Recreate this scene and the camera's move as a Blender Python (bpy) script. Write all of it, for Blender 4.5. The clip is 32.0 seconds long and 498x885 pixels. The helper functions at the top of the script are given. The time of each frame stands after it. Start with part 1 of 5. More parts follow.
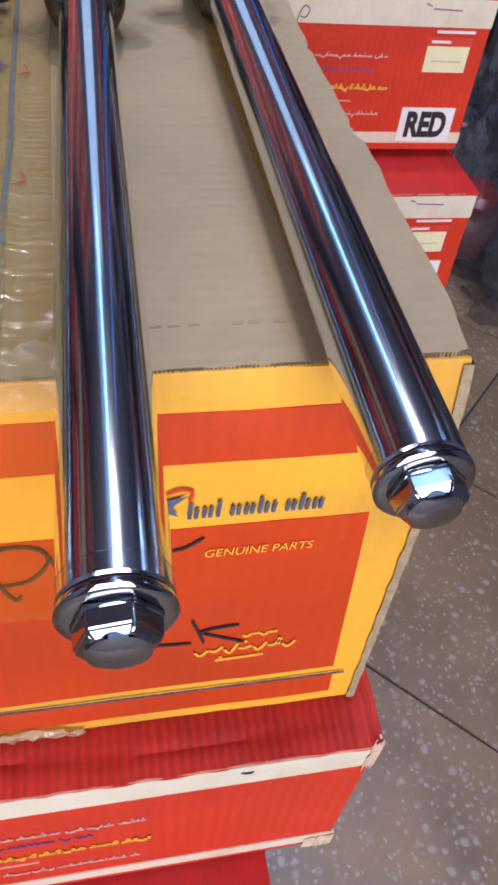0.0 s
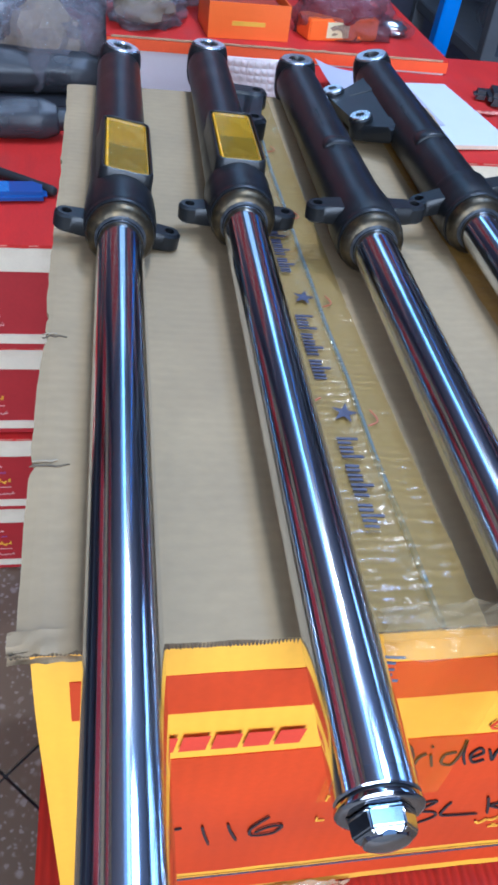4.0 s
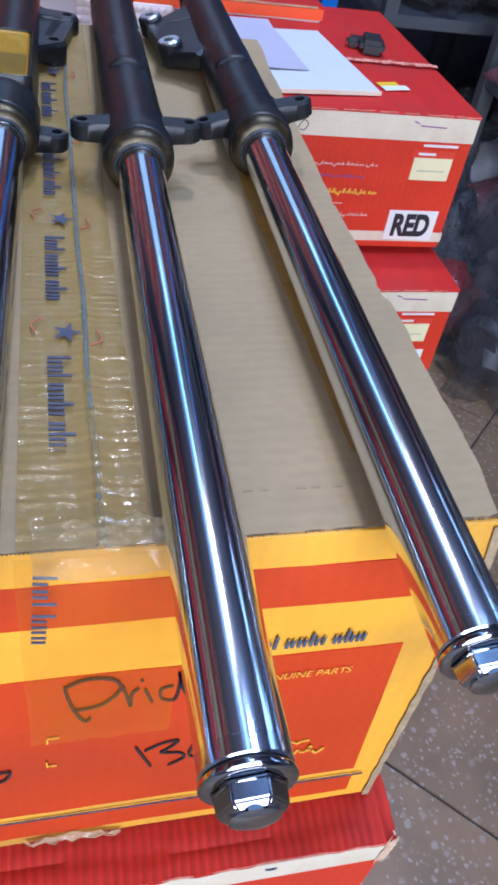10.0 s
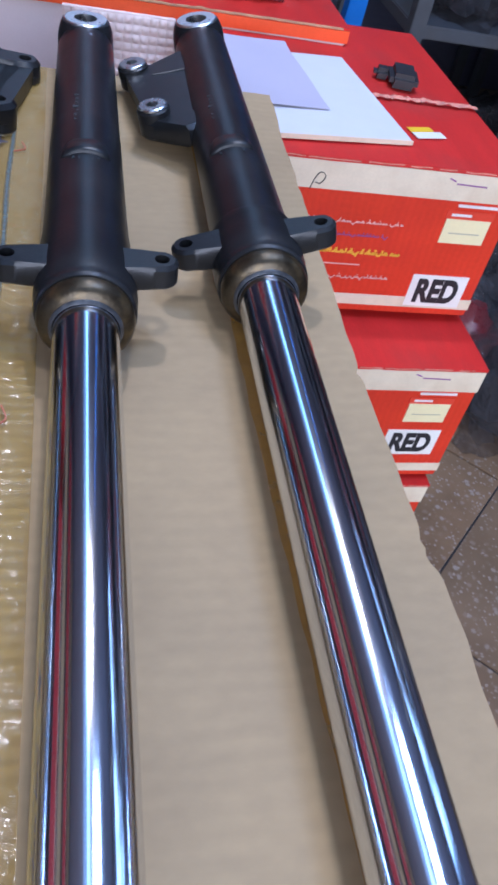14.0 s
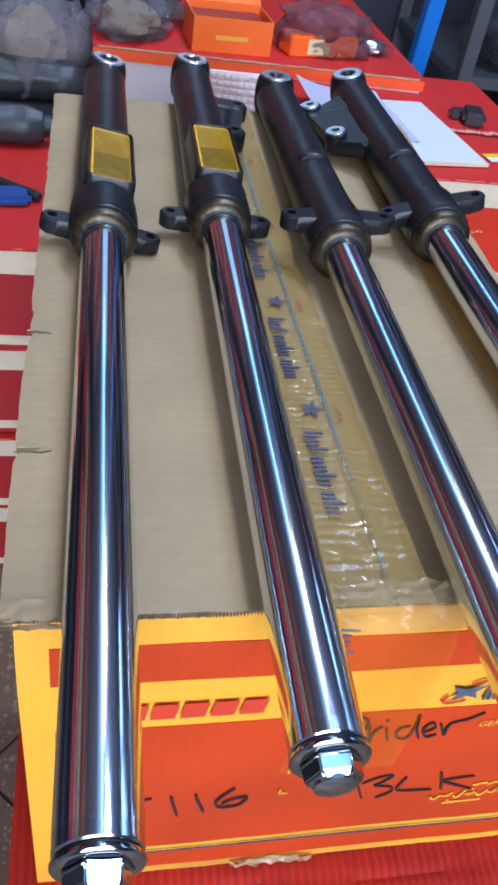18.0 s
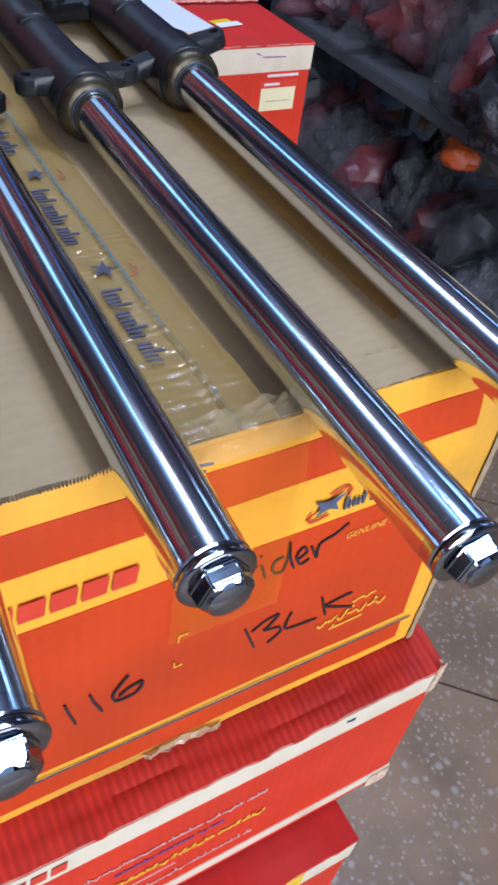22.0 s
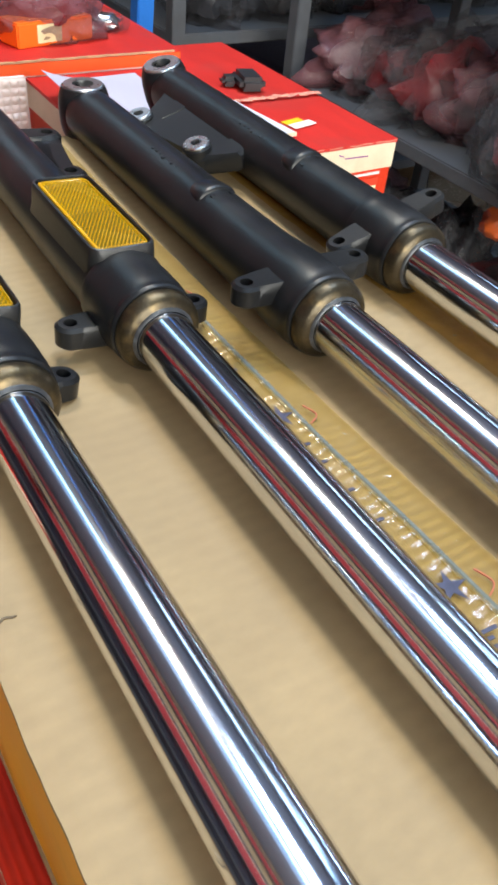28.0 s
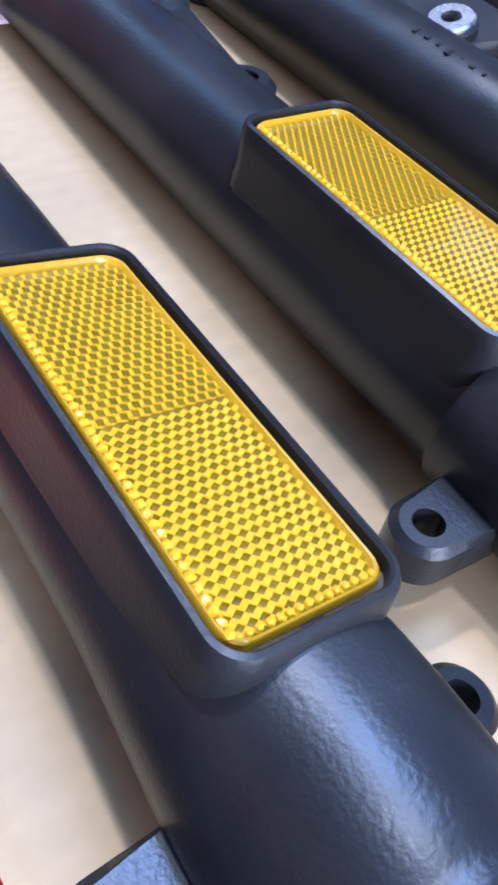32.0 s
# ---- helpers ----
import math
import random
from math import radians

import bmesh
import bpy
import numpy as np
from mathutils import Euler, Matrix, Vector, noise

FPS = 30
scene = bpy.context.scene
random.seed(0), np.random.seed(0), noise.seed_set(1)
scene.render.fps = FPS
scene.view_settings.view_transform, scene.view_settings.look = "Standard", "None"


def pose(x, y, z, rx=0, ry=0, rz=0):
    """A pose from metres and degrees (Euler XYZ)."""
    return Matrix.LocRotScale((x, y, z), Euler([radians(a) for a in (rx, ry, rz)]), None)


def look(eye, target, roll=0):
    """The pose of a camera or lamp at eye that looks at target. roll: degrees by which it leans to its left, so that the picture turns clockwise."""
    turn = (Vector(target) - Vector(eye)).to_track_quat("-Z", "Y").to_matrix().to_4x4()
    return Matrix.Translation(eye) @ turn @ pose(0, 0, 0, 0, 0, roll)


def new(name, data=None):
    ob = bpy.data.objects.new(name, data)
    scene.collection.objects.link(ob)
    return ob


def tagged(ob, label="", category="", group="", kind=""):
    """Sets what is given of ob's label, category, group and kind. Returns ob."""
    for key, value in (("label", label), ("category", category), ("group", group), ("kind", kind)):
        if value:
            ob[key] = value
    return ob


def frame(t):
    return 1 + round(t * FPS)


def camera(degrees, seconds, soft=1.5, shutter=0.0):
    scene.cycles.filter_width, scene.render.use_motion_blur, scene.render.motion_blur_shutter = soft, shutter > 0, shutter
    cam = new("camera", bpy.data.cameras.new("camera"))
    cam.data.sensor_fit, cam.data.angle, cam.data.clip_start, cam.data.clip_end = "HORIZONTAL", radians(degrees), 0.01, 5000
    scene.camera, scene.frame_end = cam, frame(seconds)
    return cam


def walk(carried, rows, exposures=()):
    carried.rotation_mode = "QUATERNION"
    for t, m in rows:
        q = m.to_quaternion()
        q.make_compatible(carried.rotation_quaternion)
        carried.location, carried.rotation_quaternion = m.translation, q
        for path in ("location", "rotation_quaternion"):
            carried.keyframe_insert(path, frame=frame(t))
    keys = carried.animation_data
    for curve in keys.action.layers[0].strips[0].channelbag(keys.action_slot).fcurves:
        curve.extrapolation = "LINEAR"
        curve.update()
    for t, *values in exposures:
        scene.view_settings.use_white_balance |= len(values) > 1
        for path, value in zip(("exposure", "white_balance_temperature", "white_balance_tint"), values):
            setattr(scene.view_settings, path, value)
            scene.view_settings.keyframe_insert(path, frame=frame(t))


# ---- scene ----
cam = camera(35.5, 32.0, soft=3.1)
# seconds, place in metres, turn in degrees
ROWS = [
    (0.0, 0.0031, 0.0012, 0.9826, 42.647, -5.315, -10.074),
    (0.5, -0.0208, 0.0056, 0.9868, 42.542, -5.463, -8.709),
    (1.0, -0.0449, 0.0143, 0.9947, 42.469, -5.670, -7.058),
    (1.5, -0.0612, 0.0215, 0.9998, 42.506, -5.930, -5.523),
    (2.0, -0.0777, 0.0154, 1.0074, 42.807, -6.091, -5.145),
    (2.5, -0.1048, 0.0125, 1.0103, 43.417, -6.199, -5.665),
    (3.0, -0.1293, 0.0113, 1.0213, 44.559, -6.264, -6.607),
    (3.5, -0.1452, 0.0171, 1.0449, 46.101, -6.253, -7.489),
    (4.0, -0.1522, 0.0281, 1.0583, 47.563, -6.347, -7.862),
    (4.5, -0.1452, 0.0304, 1.0555, 48.610, -6.344, -7.888),
    (6.5, -0.1463, 0.0474, 1.0449, 48.501, -6.208, -8.209),
    (7.0, -0.1480, 0.0440, 1.0427, 48.104, -6.332, -8.461),
    (7.5, -0.1493, 0.0361, 1.0411, 47.812, -6.394, -8.981),
    (8.0, -0.1479, 0.0257, 1.0406, 47.533, -6.531, -9.725),
    (8.5, -0.1214, 0.0135, 1.0442, 47.288, -6.853, -10.575),
    (9.0, -0.0862, 0.0119, 1.0439, 47.056, -7.105, -11.519),
    (9.5, -0.0583, 0.0099, 1.0404, 46.723, -7.502, -11.856),
    (10.0, -0.0407, 0.0101, 1.0361, 46.295, -7.922, -11.234),
    (10.5, -0.0274, 0.0127, 1.0341, 45.902, -8.090, -9.897),
    (11.0, -0.0083, 0.0221, 1.0337, 45.706, -8.172, -8.347),
    (11.5, 0.0082, 0.0295, 1.0362, 45.609, -8.225, -7.047),
    (12.0, 0.0133, 0.0423, 1.0392, 45.535, -8.274, -6.544),
    (12.5, 0.0169, 0.0719, 1.0345, 45.438, -8.491, -6.939),
    (13.0, 0.0130, 0.1160, 1.0315, 45.251, -8.898, -7.925),
    (13.5, 0.0036, 0.1608, 1.0310, 44.984, -9.504, -8.969),
    (15.5, -0.0100, 0.2215, 1.0309, 44.899, -11.759, -9.900),
    (16.0, -0.0234, 0.1873, 1.0360, 45.338, -11.900, -8.158),
    (16.5, -0.0290, 0.1089, 1.0568, 45.981, -11.691, -6.267),
    (17.0, -0.0642, 0.0290, 1.0628, 46.948, -10.872, -4.355),
    (17.5, -0.1052, 0.0023, 1.0666, 47.785, -9.422, -4.520),
    (18.0, -0.1530, 0.0039, 1.0689, 48.320, -8.036, -8.390),
    (18.5, -0.1762, 0.0093, 1.0559, 47.983, -7.153, -12.273),
    (19.0, -0.1692, 0.0003, 1.0420, 47.222, -6.691, -15.768),
    (19.5, -0.1631, -0.0074, 1.0274, 46.302, -6.438, -18.760),
    (20.0, -0.1672, -0.0071, 1.0203, 45.700, -6.312, -21.153),
    (20.5, -0.1739, -0.0050, 1.0233, 45.539, -6.280, -23.442),
    (21.0, -0.1709, -0.0038, 1.0266, 45.791, -6.395, -25.654),
    (21.5, -0.1597, -0.0051, 1.0267, 45.959, -6.495, -27.428),
    (22.0, -0.1550, -0.0049, 1.0262, 45.843, -6.584, -28.535),
    (22.5, -0.1600, 0.0013, 1.0201, 45.264, -6.452, -28.767),
    (23.0, -0.1712, 0.0078, 0.9883, 44.245, -5.947, -28.278),
    (23.5, -0.1798, 0.0145, 0.9713, 43.189, -5.413, -27.519),
    (24.0, -0.1789, 0.0161, 0.9633, 42.806, -4.955, -27.509),
    (24.5, -0.1760, 0.0143, 0.9810, 43.456, -4.821, -28.290),
    (26.5, -0.1936, 0.0600, 1.0236, 48.844, -4.987, -29.023),
    (27.0, -0.2006, 0.0976, 1.0232, 49.301, -4.649, -29.356),
    (27.5, -0.2071, 0.1554, 1.0252, 49.402, -4.704, -30.554),
    (28.0, -0.2086, 0.2141, 1.0269, 48.967, -5.192, -32.462),
    (28.5, -0.2022, 0.2734, 1.0195, 48.200, -5.543, -34.497),
    (29.0, -0.1968, 0.3239, 1.0153, 47.234, -5.848, -36.179),
    (29.5, -0.1935, 0.3597, 1.0238, 46.447, -5.984, -36.972),
    (30.0, -0.1877, 0.3920, 1.0126, 45.493, -6.275, -36.837),
    (30.5, -0.1850, 0.4233, 0.9848, 44.183, -6.551, -36.083),
    (31.0, -0.1811, 0.4467, 0.9588, 42.778, -6.495, -35.228),
    (31.5, -0.1795, 0.4596, 0.9450, 41.443, -6.543, -34.633),
    (32.0, -0.1830, 0.4637, 0.9410, 40.416, -6.589, -34.650),
]
EXPOSURES = [(0.0, -0.18, 5520, 20), (2.0, -0.23, 5170, 20), (3.0, -0.03, 5070, 12), (4.0, 0.14, 4720, 8), (7.0, 0.23, 5020, 8), (9.0, 0.0, 5070, 13), (12.0, -0.1, 4720, 18), (13.0, -0.15, 4770, 21), (15.5, 0.29, 5420, 11), (17.0, 0.04, 5120, 10), (19.0, -0.02, 5070, 12), (22.0, -0.1, 5170, 13), (24.5, -0.22, 5870, 10), (27.0, 0.37, 5670, 5), (29.0, 0.76, 7170, 7), (30.0, 0.98, 6870, 10), (31.0, 1.21, 5370, 16), (32.0, 1.21, 4870, 20)]
walk(cam, [(t, pose(x, y, z, rx, ry, rz)) for t, x, y, z, rx, ry, rz in ROWS], EXPOSURES)

# ---- world, lights, exposure ----
world = bpy.data.worlds.new("world")
scene.world = world
world.use_nodes = True
world.node_tree.nodes["Background"].inputs[0].default_value = (0.55, 0.62, 0.75, 1)
world.node_tree.nodes["Background"].inputs[1].default_value = 0.02


def area(name, at, target, size_x, size_y, watts, colour):
    data = bpy.data.lights.new(name, "AREA")
    data.shape, data.size, data.size_y, data.energy, data.color = "RECTANGLE", size_x, size_y, watts, colour
    ob = new(name, data)
    ob.matrix_world = look(at, target)
    return ob


# a translucent roof light over the aisle, a strip lamp under it, two bulbs, the sky over the open forecourt,
# high windows at the side and back and the daylight of the shop front
area("roof_light", (-0.02, 1.55, 2.84), (-0.02, 1.55, 0.0), 0.50, 3.2, 2.8, (0.28, 0.56, 1.0))
area("roof_light", (0.66, 0.78, 2.84), (0.66, 0.78, 0.0), 0.44, 0.42, 21.0, (0.50, 0.68, 1.0))
area("strip_lamp", (0.06, 1.30, 2.50), (0.06, 1.30, 0.0), 0.10, 3.4, 3.4, (0.40, 0.82, 1.0))
area("strip_lamp_upper", (0.06, 1.30, 2.52), (0.06, 1.30, 3.0), 0.05, 3.4, 4, (0.70, 0.86, 1.0))
area("back_window_daylight", (0.12, 3.14, 2.12), (0.12, 0.0, 1.2), 0.60, 1.30, 2.1, (0.55, 0.76, 1.0))
area("bulb", (0.22, 1.25, 2.45), (0.0, 0.6, 0.8), 0.08, 0.08, 13.5, (1.0, 0.90, 0.78))
area("bulb", (0.08, 0.30, 2.45), (0.0, 0.5, 0.8), 0.08, 0.08, 7.0, (1.0, 0.90, 0.78))
area("forecourt_sky", (0.0, -0.95, 2.86), (0.0, -0.95, 0.0), 2.6, 1.9, 13, (0.50, 0.70, 1.0))
area("window_daylight", (2.55, 1.50, 2.00), (0.0, 0.8, 0.9), 1.3, 0.9, 15, (0.42, 0.66, 1.0))
area("shop_front_daylight", (-0.2, -2.75, 1.65), (0.0, 0.3, 0.7), 2.4, 2.0, 158, (1.0, 0.96, 0.90))


# ---- materials ----
def nodes_of(name):
    m = bpy.data.materials.new(name)
    m.use_nodes = True
    nt = m.node_tree
    return m, nt, nt.nodes["Principled BSDF"]


def surface(name, colour, rough=0.6, metal=0.0, vary=0.12, scale=30.0, bump=0.1, fine=400.0, stretch=(1, 1, 1), dirt=None, dirt_scale=8.0, dirt_amount=0.4, coat=0.0, rough_vary=0.1, dist=0.001, random=0.0):
    """Colour with variation at two scales, grain bump and optional blotches of dirt."""
    m, nt, p = nodes_of(name)
    N, L = nt.nodes, nt.links
    tc = N.new("ShaderNodeTexCoord")
    mp = N.new("ShaderNodeMapping")
    mp.inputs["Scale"].default_value = stretch
    L.new(tc.outputs["Object"], mp.inputs[0])
    n1 = N.new("ShaderNodeTexNoise")
    n1.inputs["Scale"].default_value, n1.inputs["Detail"].default_value = scale, 5
    L.new(mp.outputs[0], n1.inputs["Vector"])
    n2 = N.new("ShaderNodeTexNoise")
    n2.inputs["Scale"].default_value, n2.inputs["Detail"].default_value = fine, 3
    L.new(mp.outputs[0], n2.inputs["Vector"])
    add = N.new("ShaderNodeMath")
    add.operation = "MULTIPLY_ADD"
    L.new(n2.outputs["Fac"], add.inputs[0])
    add.inputs[1].default_value = 0.5
    L.new(n1.outputs["Fac"], add.inputs[2])
    ramp = N.new("ShaderNodeMapRange")
    ramp.inputs[1].default_value, ramp.inputs[2].default_value = 0.45, 1.05
    ramp.inputs[3].default_value, ramp.inputs[4].default_value = 1 - vary, 1 + vary
    L.new(add.outputs[0], ramp.inputs[0])
    out = ramp.outputs[0]
    if random:
        info = N.new("ShaderNodeObjectInfo")
        rr = N.new("ShaderNodeMapRange")
        rr.inputs[3].default_value, rr.inputs[4].default_value = 1 - random, 1 + random
        L.new(info.outputs["Random"], rr.inputs[0])
        mul = N.new("ShaderNodeMath")
        mul.operation = "MULTIPLY"
        L.new(out, mul.inputs[0])
        L.new(rr.outputs[0], mul.inputs[1])
        out = mul.outputs[0]
    sc = N.new("ShaderNodeVectorMath")
    sc.operation = "SCALE"
    sc.inputs[0].default_value = colour
    L.new(out, sc.inputs["Scale"])
    col = sc.outputs[0]
    if dirt:
        n3 = N.new("ShaderNodeTexNoise")
        n3.inputs["Scale"].default_value, n3.inputs["Detail"].default_value = dirt_scale, 6
        L.new(tc.outputs["Object"], n3.inputs["Vector"])
        mr = N.new("ShaderNodeMapRange")
        mr.inputs[1].default_value, mr.inputs[2].default_value = 0.5, 0.75
        mr.inputs[3].default_value, mr.inputs[4].default_value = 0, dirt_amount
        L.new(n3.outputs["Fac"], mr.inputs[0])
        mx = N.new("ShaderNodeMix")
        mx.data_type = "RGBA"
        L.new(mr.outputs[0], mx.inputs["Factor"])
        L.new(col, mx.inputs["A"])
        mx.inputs["B"].default_value = (*dirt, 1)
        col = mx.outputs["Result"]
    L.new(col, p.inputs["Base Color"])
    rg = N.new("ShaderNodeMapRange")
    rg.inputs[3].default_value, rg.inputs[4].default_value = max(0.02, rough - rough_vary), min(1, rough + rough_vary)
    L.new(n1.outputs["Fac"], rg.inputs[0])
    L.new(rg.outputs[0], p.inputs["Roughness"])
    p.inputs["Metallic"].default_value = metal
    p.inputs["Coat Weight"].default_value = coat
    if bump:
        b = N.new("ShaderNodeBump")
        b.inputs["Strength"].default_value, b.inputs["Distance"].default_value = bump, dist
        L.new(add.outputs[0], b.inputs["Height"])
        L.new(b.outputs[0], p.inputs["Normal"])
    return m


KRAFT = surface("kraft_board", (0.335, 0.238, 0.122), 0.7, vary=0.15, scale=11, fine=170, stretch=(0.8, 1.3, 1), bump=0.12, dirt=(0.24, 0.165, 0.085), dirt_scale=7, dirt_amount=0.75, dist=0.0006)


def corrugate(m, axis, scale, strength, dist, tone=0.0):
    """Adds the shallow waves of corrugated board to a material's relief; tone lightens ridges, darkens troughs."""
    nt = m.node_tree
    N, L = nt.nodes, nt.links
    p = N["Principled BSDF"]
    tc = N.new("ShaderNodeTexCoord")
    w = N.new("ShaderNodeTexWave")
    w.wave_type, w.bands_direction, w.wave_profile = "BANDS", axis, "SIN"
    w.inputs["Scale"].default_value, w.inputs["Distortion"].default_value = scale, 1.2
    w.inputs["Detail"].default_value, w.inputs["Detail Scale"].default_value = 2, 0.6
    L.new(tc.outputs["Object"], w.inputs["Vector"])
    n = N.new("ShaderNodeTexNoise")
    n.inputs["Scale"].default_value = 11
    L.new(tc.outputs["Object"], n.inputs["Vector"])
    mul = N.new("ShaderNodeMath")
    mul.operation = "MULTIPLY"
    L.new(w.outputs["Fac"], mul.inputs[0])
    L.new(n.outputs["Fac"], mul.inputs[1])
    if tone:
        r = N.new("ShaderNodeMapRange")
        r.inputs[1].default_value, r.inputs[2].default_value = 0.0, 0.6
        r.inputs[3].default_value, r.inputs[4].default_value = 1 - tone, 1 + tone
        L.new(mul.outputs[0], r.inputs[0])
        sc = N.new("ShaderNodeVectorMath")
        sc.operation = "SCALE"
        base = p.inputs["Base Color"]
        if base.links:
            L.new(base.links[0].from_socket, sc.inputs[0])
        else:
            sc.inputs[0].default_value = tuple(base.default_value)[:3]
        L.new(r.outputs[0], sc.inputs["Scale"])
        L.new(sc.outputs[0], base)
    b = N.new("ShaderNodeBump")
    b.inputs["Strength"].default_value, b.inputs["Distance"].default_value = strength, dist
    L.new(mul.outputs[0], b.inputs["Height"])
    old = p.inputs["Normal"].links[0].from_socket
    L.new(old, b.inputs["Normal"])
    L.new(b.outputs[0], p.inputs["Normal"])
    return m


corrugate(KRAFT, "Y", 45, 0.08, 0.001, 0.022)
KRAFT_EDGE = surface("torn_board_edge", (0.36, 0.26, 0.14), 0.9, vary=0.3, scale=200, fine=900, bump=0.8)
YELLOW = surface("yellow_print", (0.86, 0.42, 0.022), 0.48, vary=0.07, scale=14, fine=300, bump=0.06, dirt=(0.38, 0.20, 0.05), dirt_scale=9, dirt_amount=0.65)
ORANGE = surface("orange_red_print", (0.55, 0.050, 0.003), 0.48, vary=0.11, scale=12, fine=300, bump=0.06, dirt=(0.36, 0.04, 0.012), dirt_scale=8, dirt_amount=0.55)
RED_BOX = surface("red_carton_print", (0.60, 0.038, 0.010), 0.56, vary=0.13, scale=12, fine=220, bump=0.10, dirt=(0.36, 0.015, 0.015), dirt_scale=8, dirt_amount=0.5)
corrugate(RED_BOX, "X", 38, 0.22, 0.0012, 0.03)
corrugate(ORANGE, "X", 40, 0.06, 0.001, 0.02)
corrugate(YELLOW, "X", 40, 0.05, 0.001, 0.015)
ORANGE.node_tree.nodes["Principled BSDF"].inputs["Specular IOR Level"].default_value = 0.35
RED_TOP = surface("dusty_red_lid", (0.52, 0.020, 0.014), 0.6, vary=0.15, scale=16, fine=260, stretch=(3.0, 0.5, 1), bump=0.25, dirt=(0.25, 0.06, 0.05), dirt_scale=7, dirt_amount=0.4)
CREAM = surface("cream_print", (0.72, 0.62, 0.45), 0.6, vary=0.08, scale=20, bump=0.08, dirt=(0.5, 0.36, 0.22), dirt_scale=18, dirt_amount=0.5)
WHITE = surface("white_label", (0.78, 0.76, 0.70), 0.55, vary=0.05, bump=0.04)
PAPER = surface("white_paper", (0.62, 0.62, 0.66), 0.7, vary=0.03, bump=0.05)
LABEL = surface("pale_yellow_label", (0.78, 0.70, 0.40), 0.6, vary=0.05, bump=0.04)
BLACK_INK = surface("black_ink", (0.02, 0.02, 0.022), 0.5, vary=0.2, bump=0.0)
BLUE_INK = surface("blue_ink", (0.03, 0.045, 0.13), 0.45, vary=0.2, bump=0.0)
RED_INK = surface("red_ink", (0.62, 0.05, 0.02), 0.45, vary=0.1, bump=0.0)
YELLOW_INK = surface("yellow_ink", (0.85, 0.45, 0.03), 0.5, vary=0.1, bump=0.0)
PALE_PINK = surface("pale_pink_ink", (0.72, 0.42, 0.36), 0.5, vary=0.1, bump=0.0)
TORN_CREAM = surface("torn_cream_board", (0.60, 0.42, 0.28), 0.85, vary=0.35, scale=120, bump=0.5)
WHITE_INK = surface("white_ink", (0.75, 0.70, 0.66), 0.5, vary=0.1, bump=0.0)
BLACK_PAINT = surface("satin_black_casting", (0.0095, 0.0102, 0.0116), 0.34, vary=0.25, scale=40, fine=1100, bump=0.32, dirt=(0.045, 0.043, 0.040), dirt_scale=22, dirt_amount=0.24, dist=0.0005)
BLACK_PAINT.node_tree.nodes["Principled BSDF"].inputs["Specular IOR Level"].default_value = 0.35
SEAL = surface("dust_seal_metal", (0.055, 0.043, 0.026), 0.36, metal=0.75, vary=0.4, scale=90, fine=700, bump=0.25, dirt=(0.20, 0.14, 0.06), dirt_scale=120, dirt_amount=0.6)
LIP = surface("greased_rubber_lip", (0.032, 0.034, 0.038), 0.35, vary=0.4, scale=160, bump=0.3, dirt=(0.16, 0.17, 0.18), dirt_scale=130, dirt_amount=0.6)
RUBBER = surface("black_rubber", (0.015, 0.015, 0.016), 0.55, vary=0.2, bump=0.1)
ALU = surface("machined_aluminium", (0.72, 0.73, 0.74), 0.28, metal=1.0, vary=0.08, scale=80, fine=900, bump=0.05)
GROUND_STEEL = surface("ground_steel", (0.58, 0.60, 0.66), 0.14, metal=1.0, vary=0.05, scale=60, bump=0.02, rough_vary=0.04)
# cap chrome, darkened in colour to stand for the dark its faces mirror
BOLT_CHROME = surface("darkened_chrome", (0.40, 0.40, 0.43), 0.10, metal=1.0, vary=0.06, scale=70, bump=0.02, rough_vary=0.04)
SLIT = surface("dark_slit", (0.13, 0.095, 0.06), 0.9, vary=0.3, scale=120, bump=0.2)
TORN_PALE = surface("torn_pale_board", (0.375, 0.29, 0.185), 0.85, vary=0.2, scale=120, bump=0.4)
# board edge coloured dark for the shadow gaps along the saw cut
SAWN_SHADED = surface("shaded_sawn_edge", (0.13, 0.09, 0.05), 0.9, vary=0.4, scale=300, bump=0.4)
CREASE = surface("board_crease", (0.325, 0.238, 0.137), 0.8, vary=0.15, scale=90, bump=0.1)
FADED_RED = surface("faded_red_ink", (0.42, 0.11, 0.06), 0.45, vary=0.3, scale=160, bump=0.0)
GREY_BLUE = surface("grey_blue_ink", (0.085, 0.10, 0.15), 0.45, vary=0.3, scale=120, bump=0.0)
TAPE_INK = surface("faded_blue_ink", (0.045, 0.046, 0.085), 0.4, vary=0.4, scale=180, bump=0.0)
PURPLE_INK = surface("violet_ink", (0.25, 0.08, 0.25), 0.5, vary=0.2, bump=0.0)
STICKER_BAR = surface("grey_print", (0.45, 0.42, 0.30), 0.6, vary=0.1, bump=0.0)
RED_CRUSHED = corrugate(surface("crushed_red_lid", (0.47, 0.021, 0.007), 0.68, vary=0.2, scale=16, fine=260, stretch=(3.0, 0.4, 1), bump=0.3, dirt=(0.20, 0.008, 0.008), dirt_scale=14, dirt_amount=0.6), "X", 58, 0.6, 0.0018, 0.15)
for matte in (RED_CRUSHED, RED_TOP, RED_BOX):
    matte.node_tree.nodes["Principled BSDF"].inputs["Specular IOR Level"].default_value = 0.3
FRAY = surface("frayed_pink_rim", (0.62, 0.24, 0.17), 0.8, vary=0.35, scale=160, bump=0.4)
WHITE_PLASTIC = surface("white_plastic_part", (0.30, 0.29, 0.30), 0.4, vary=0.1, scale=9, bump=0.05)
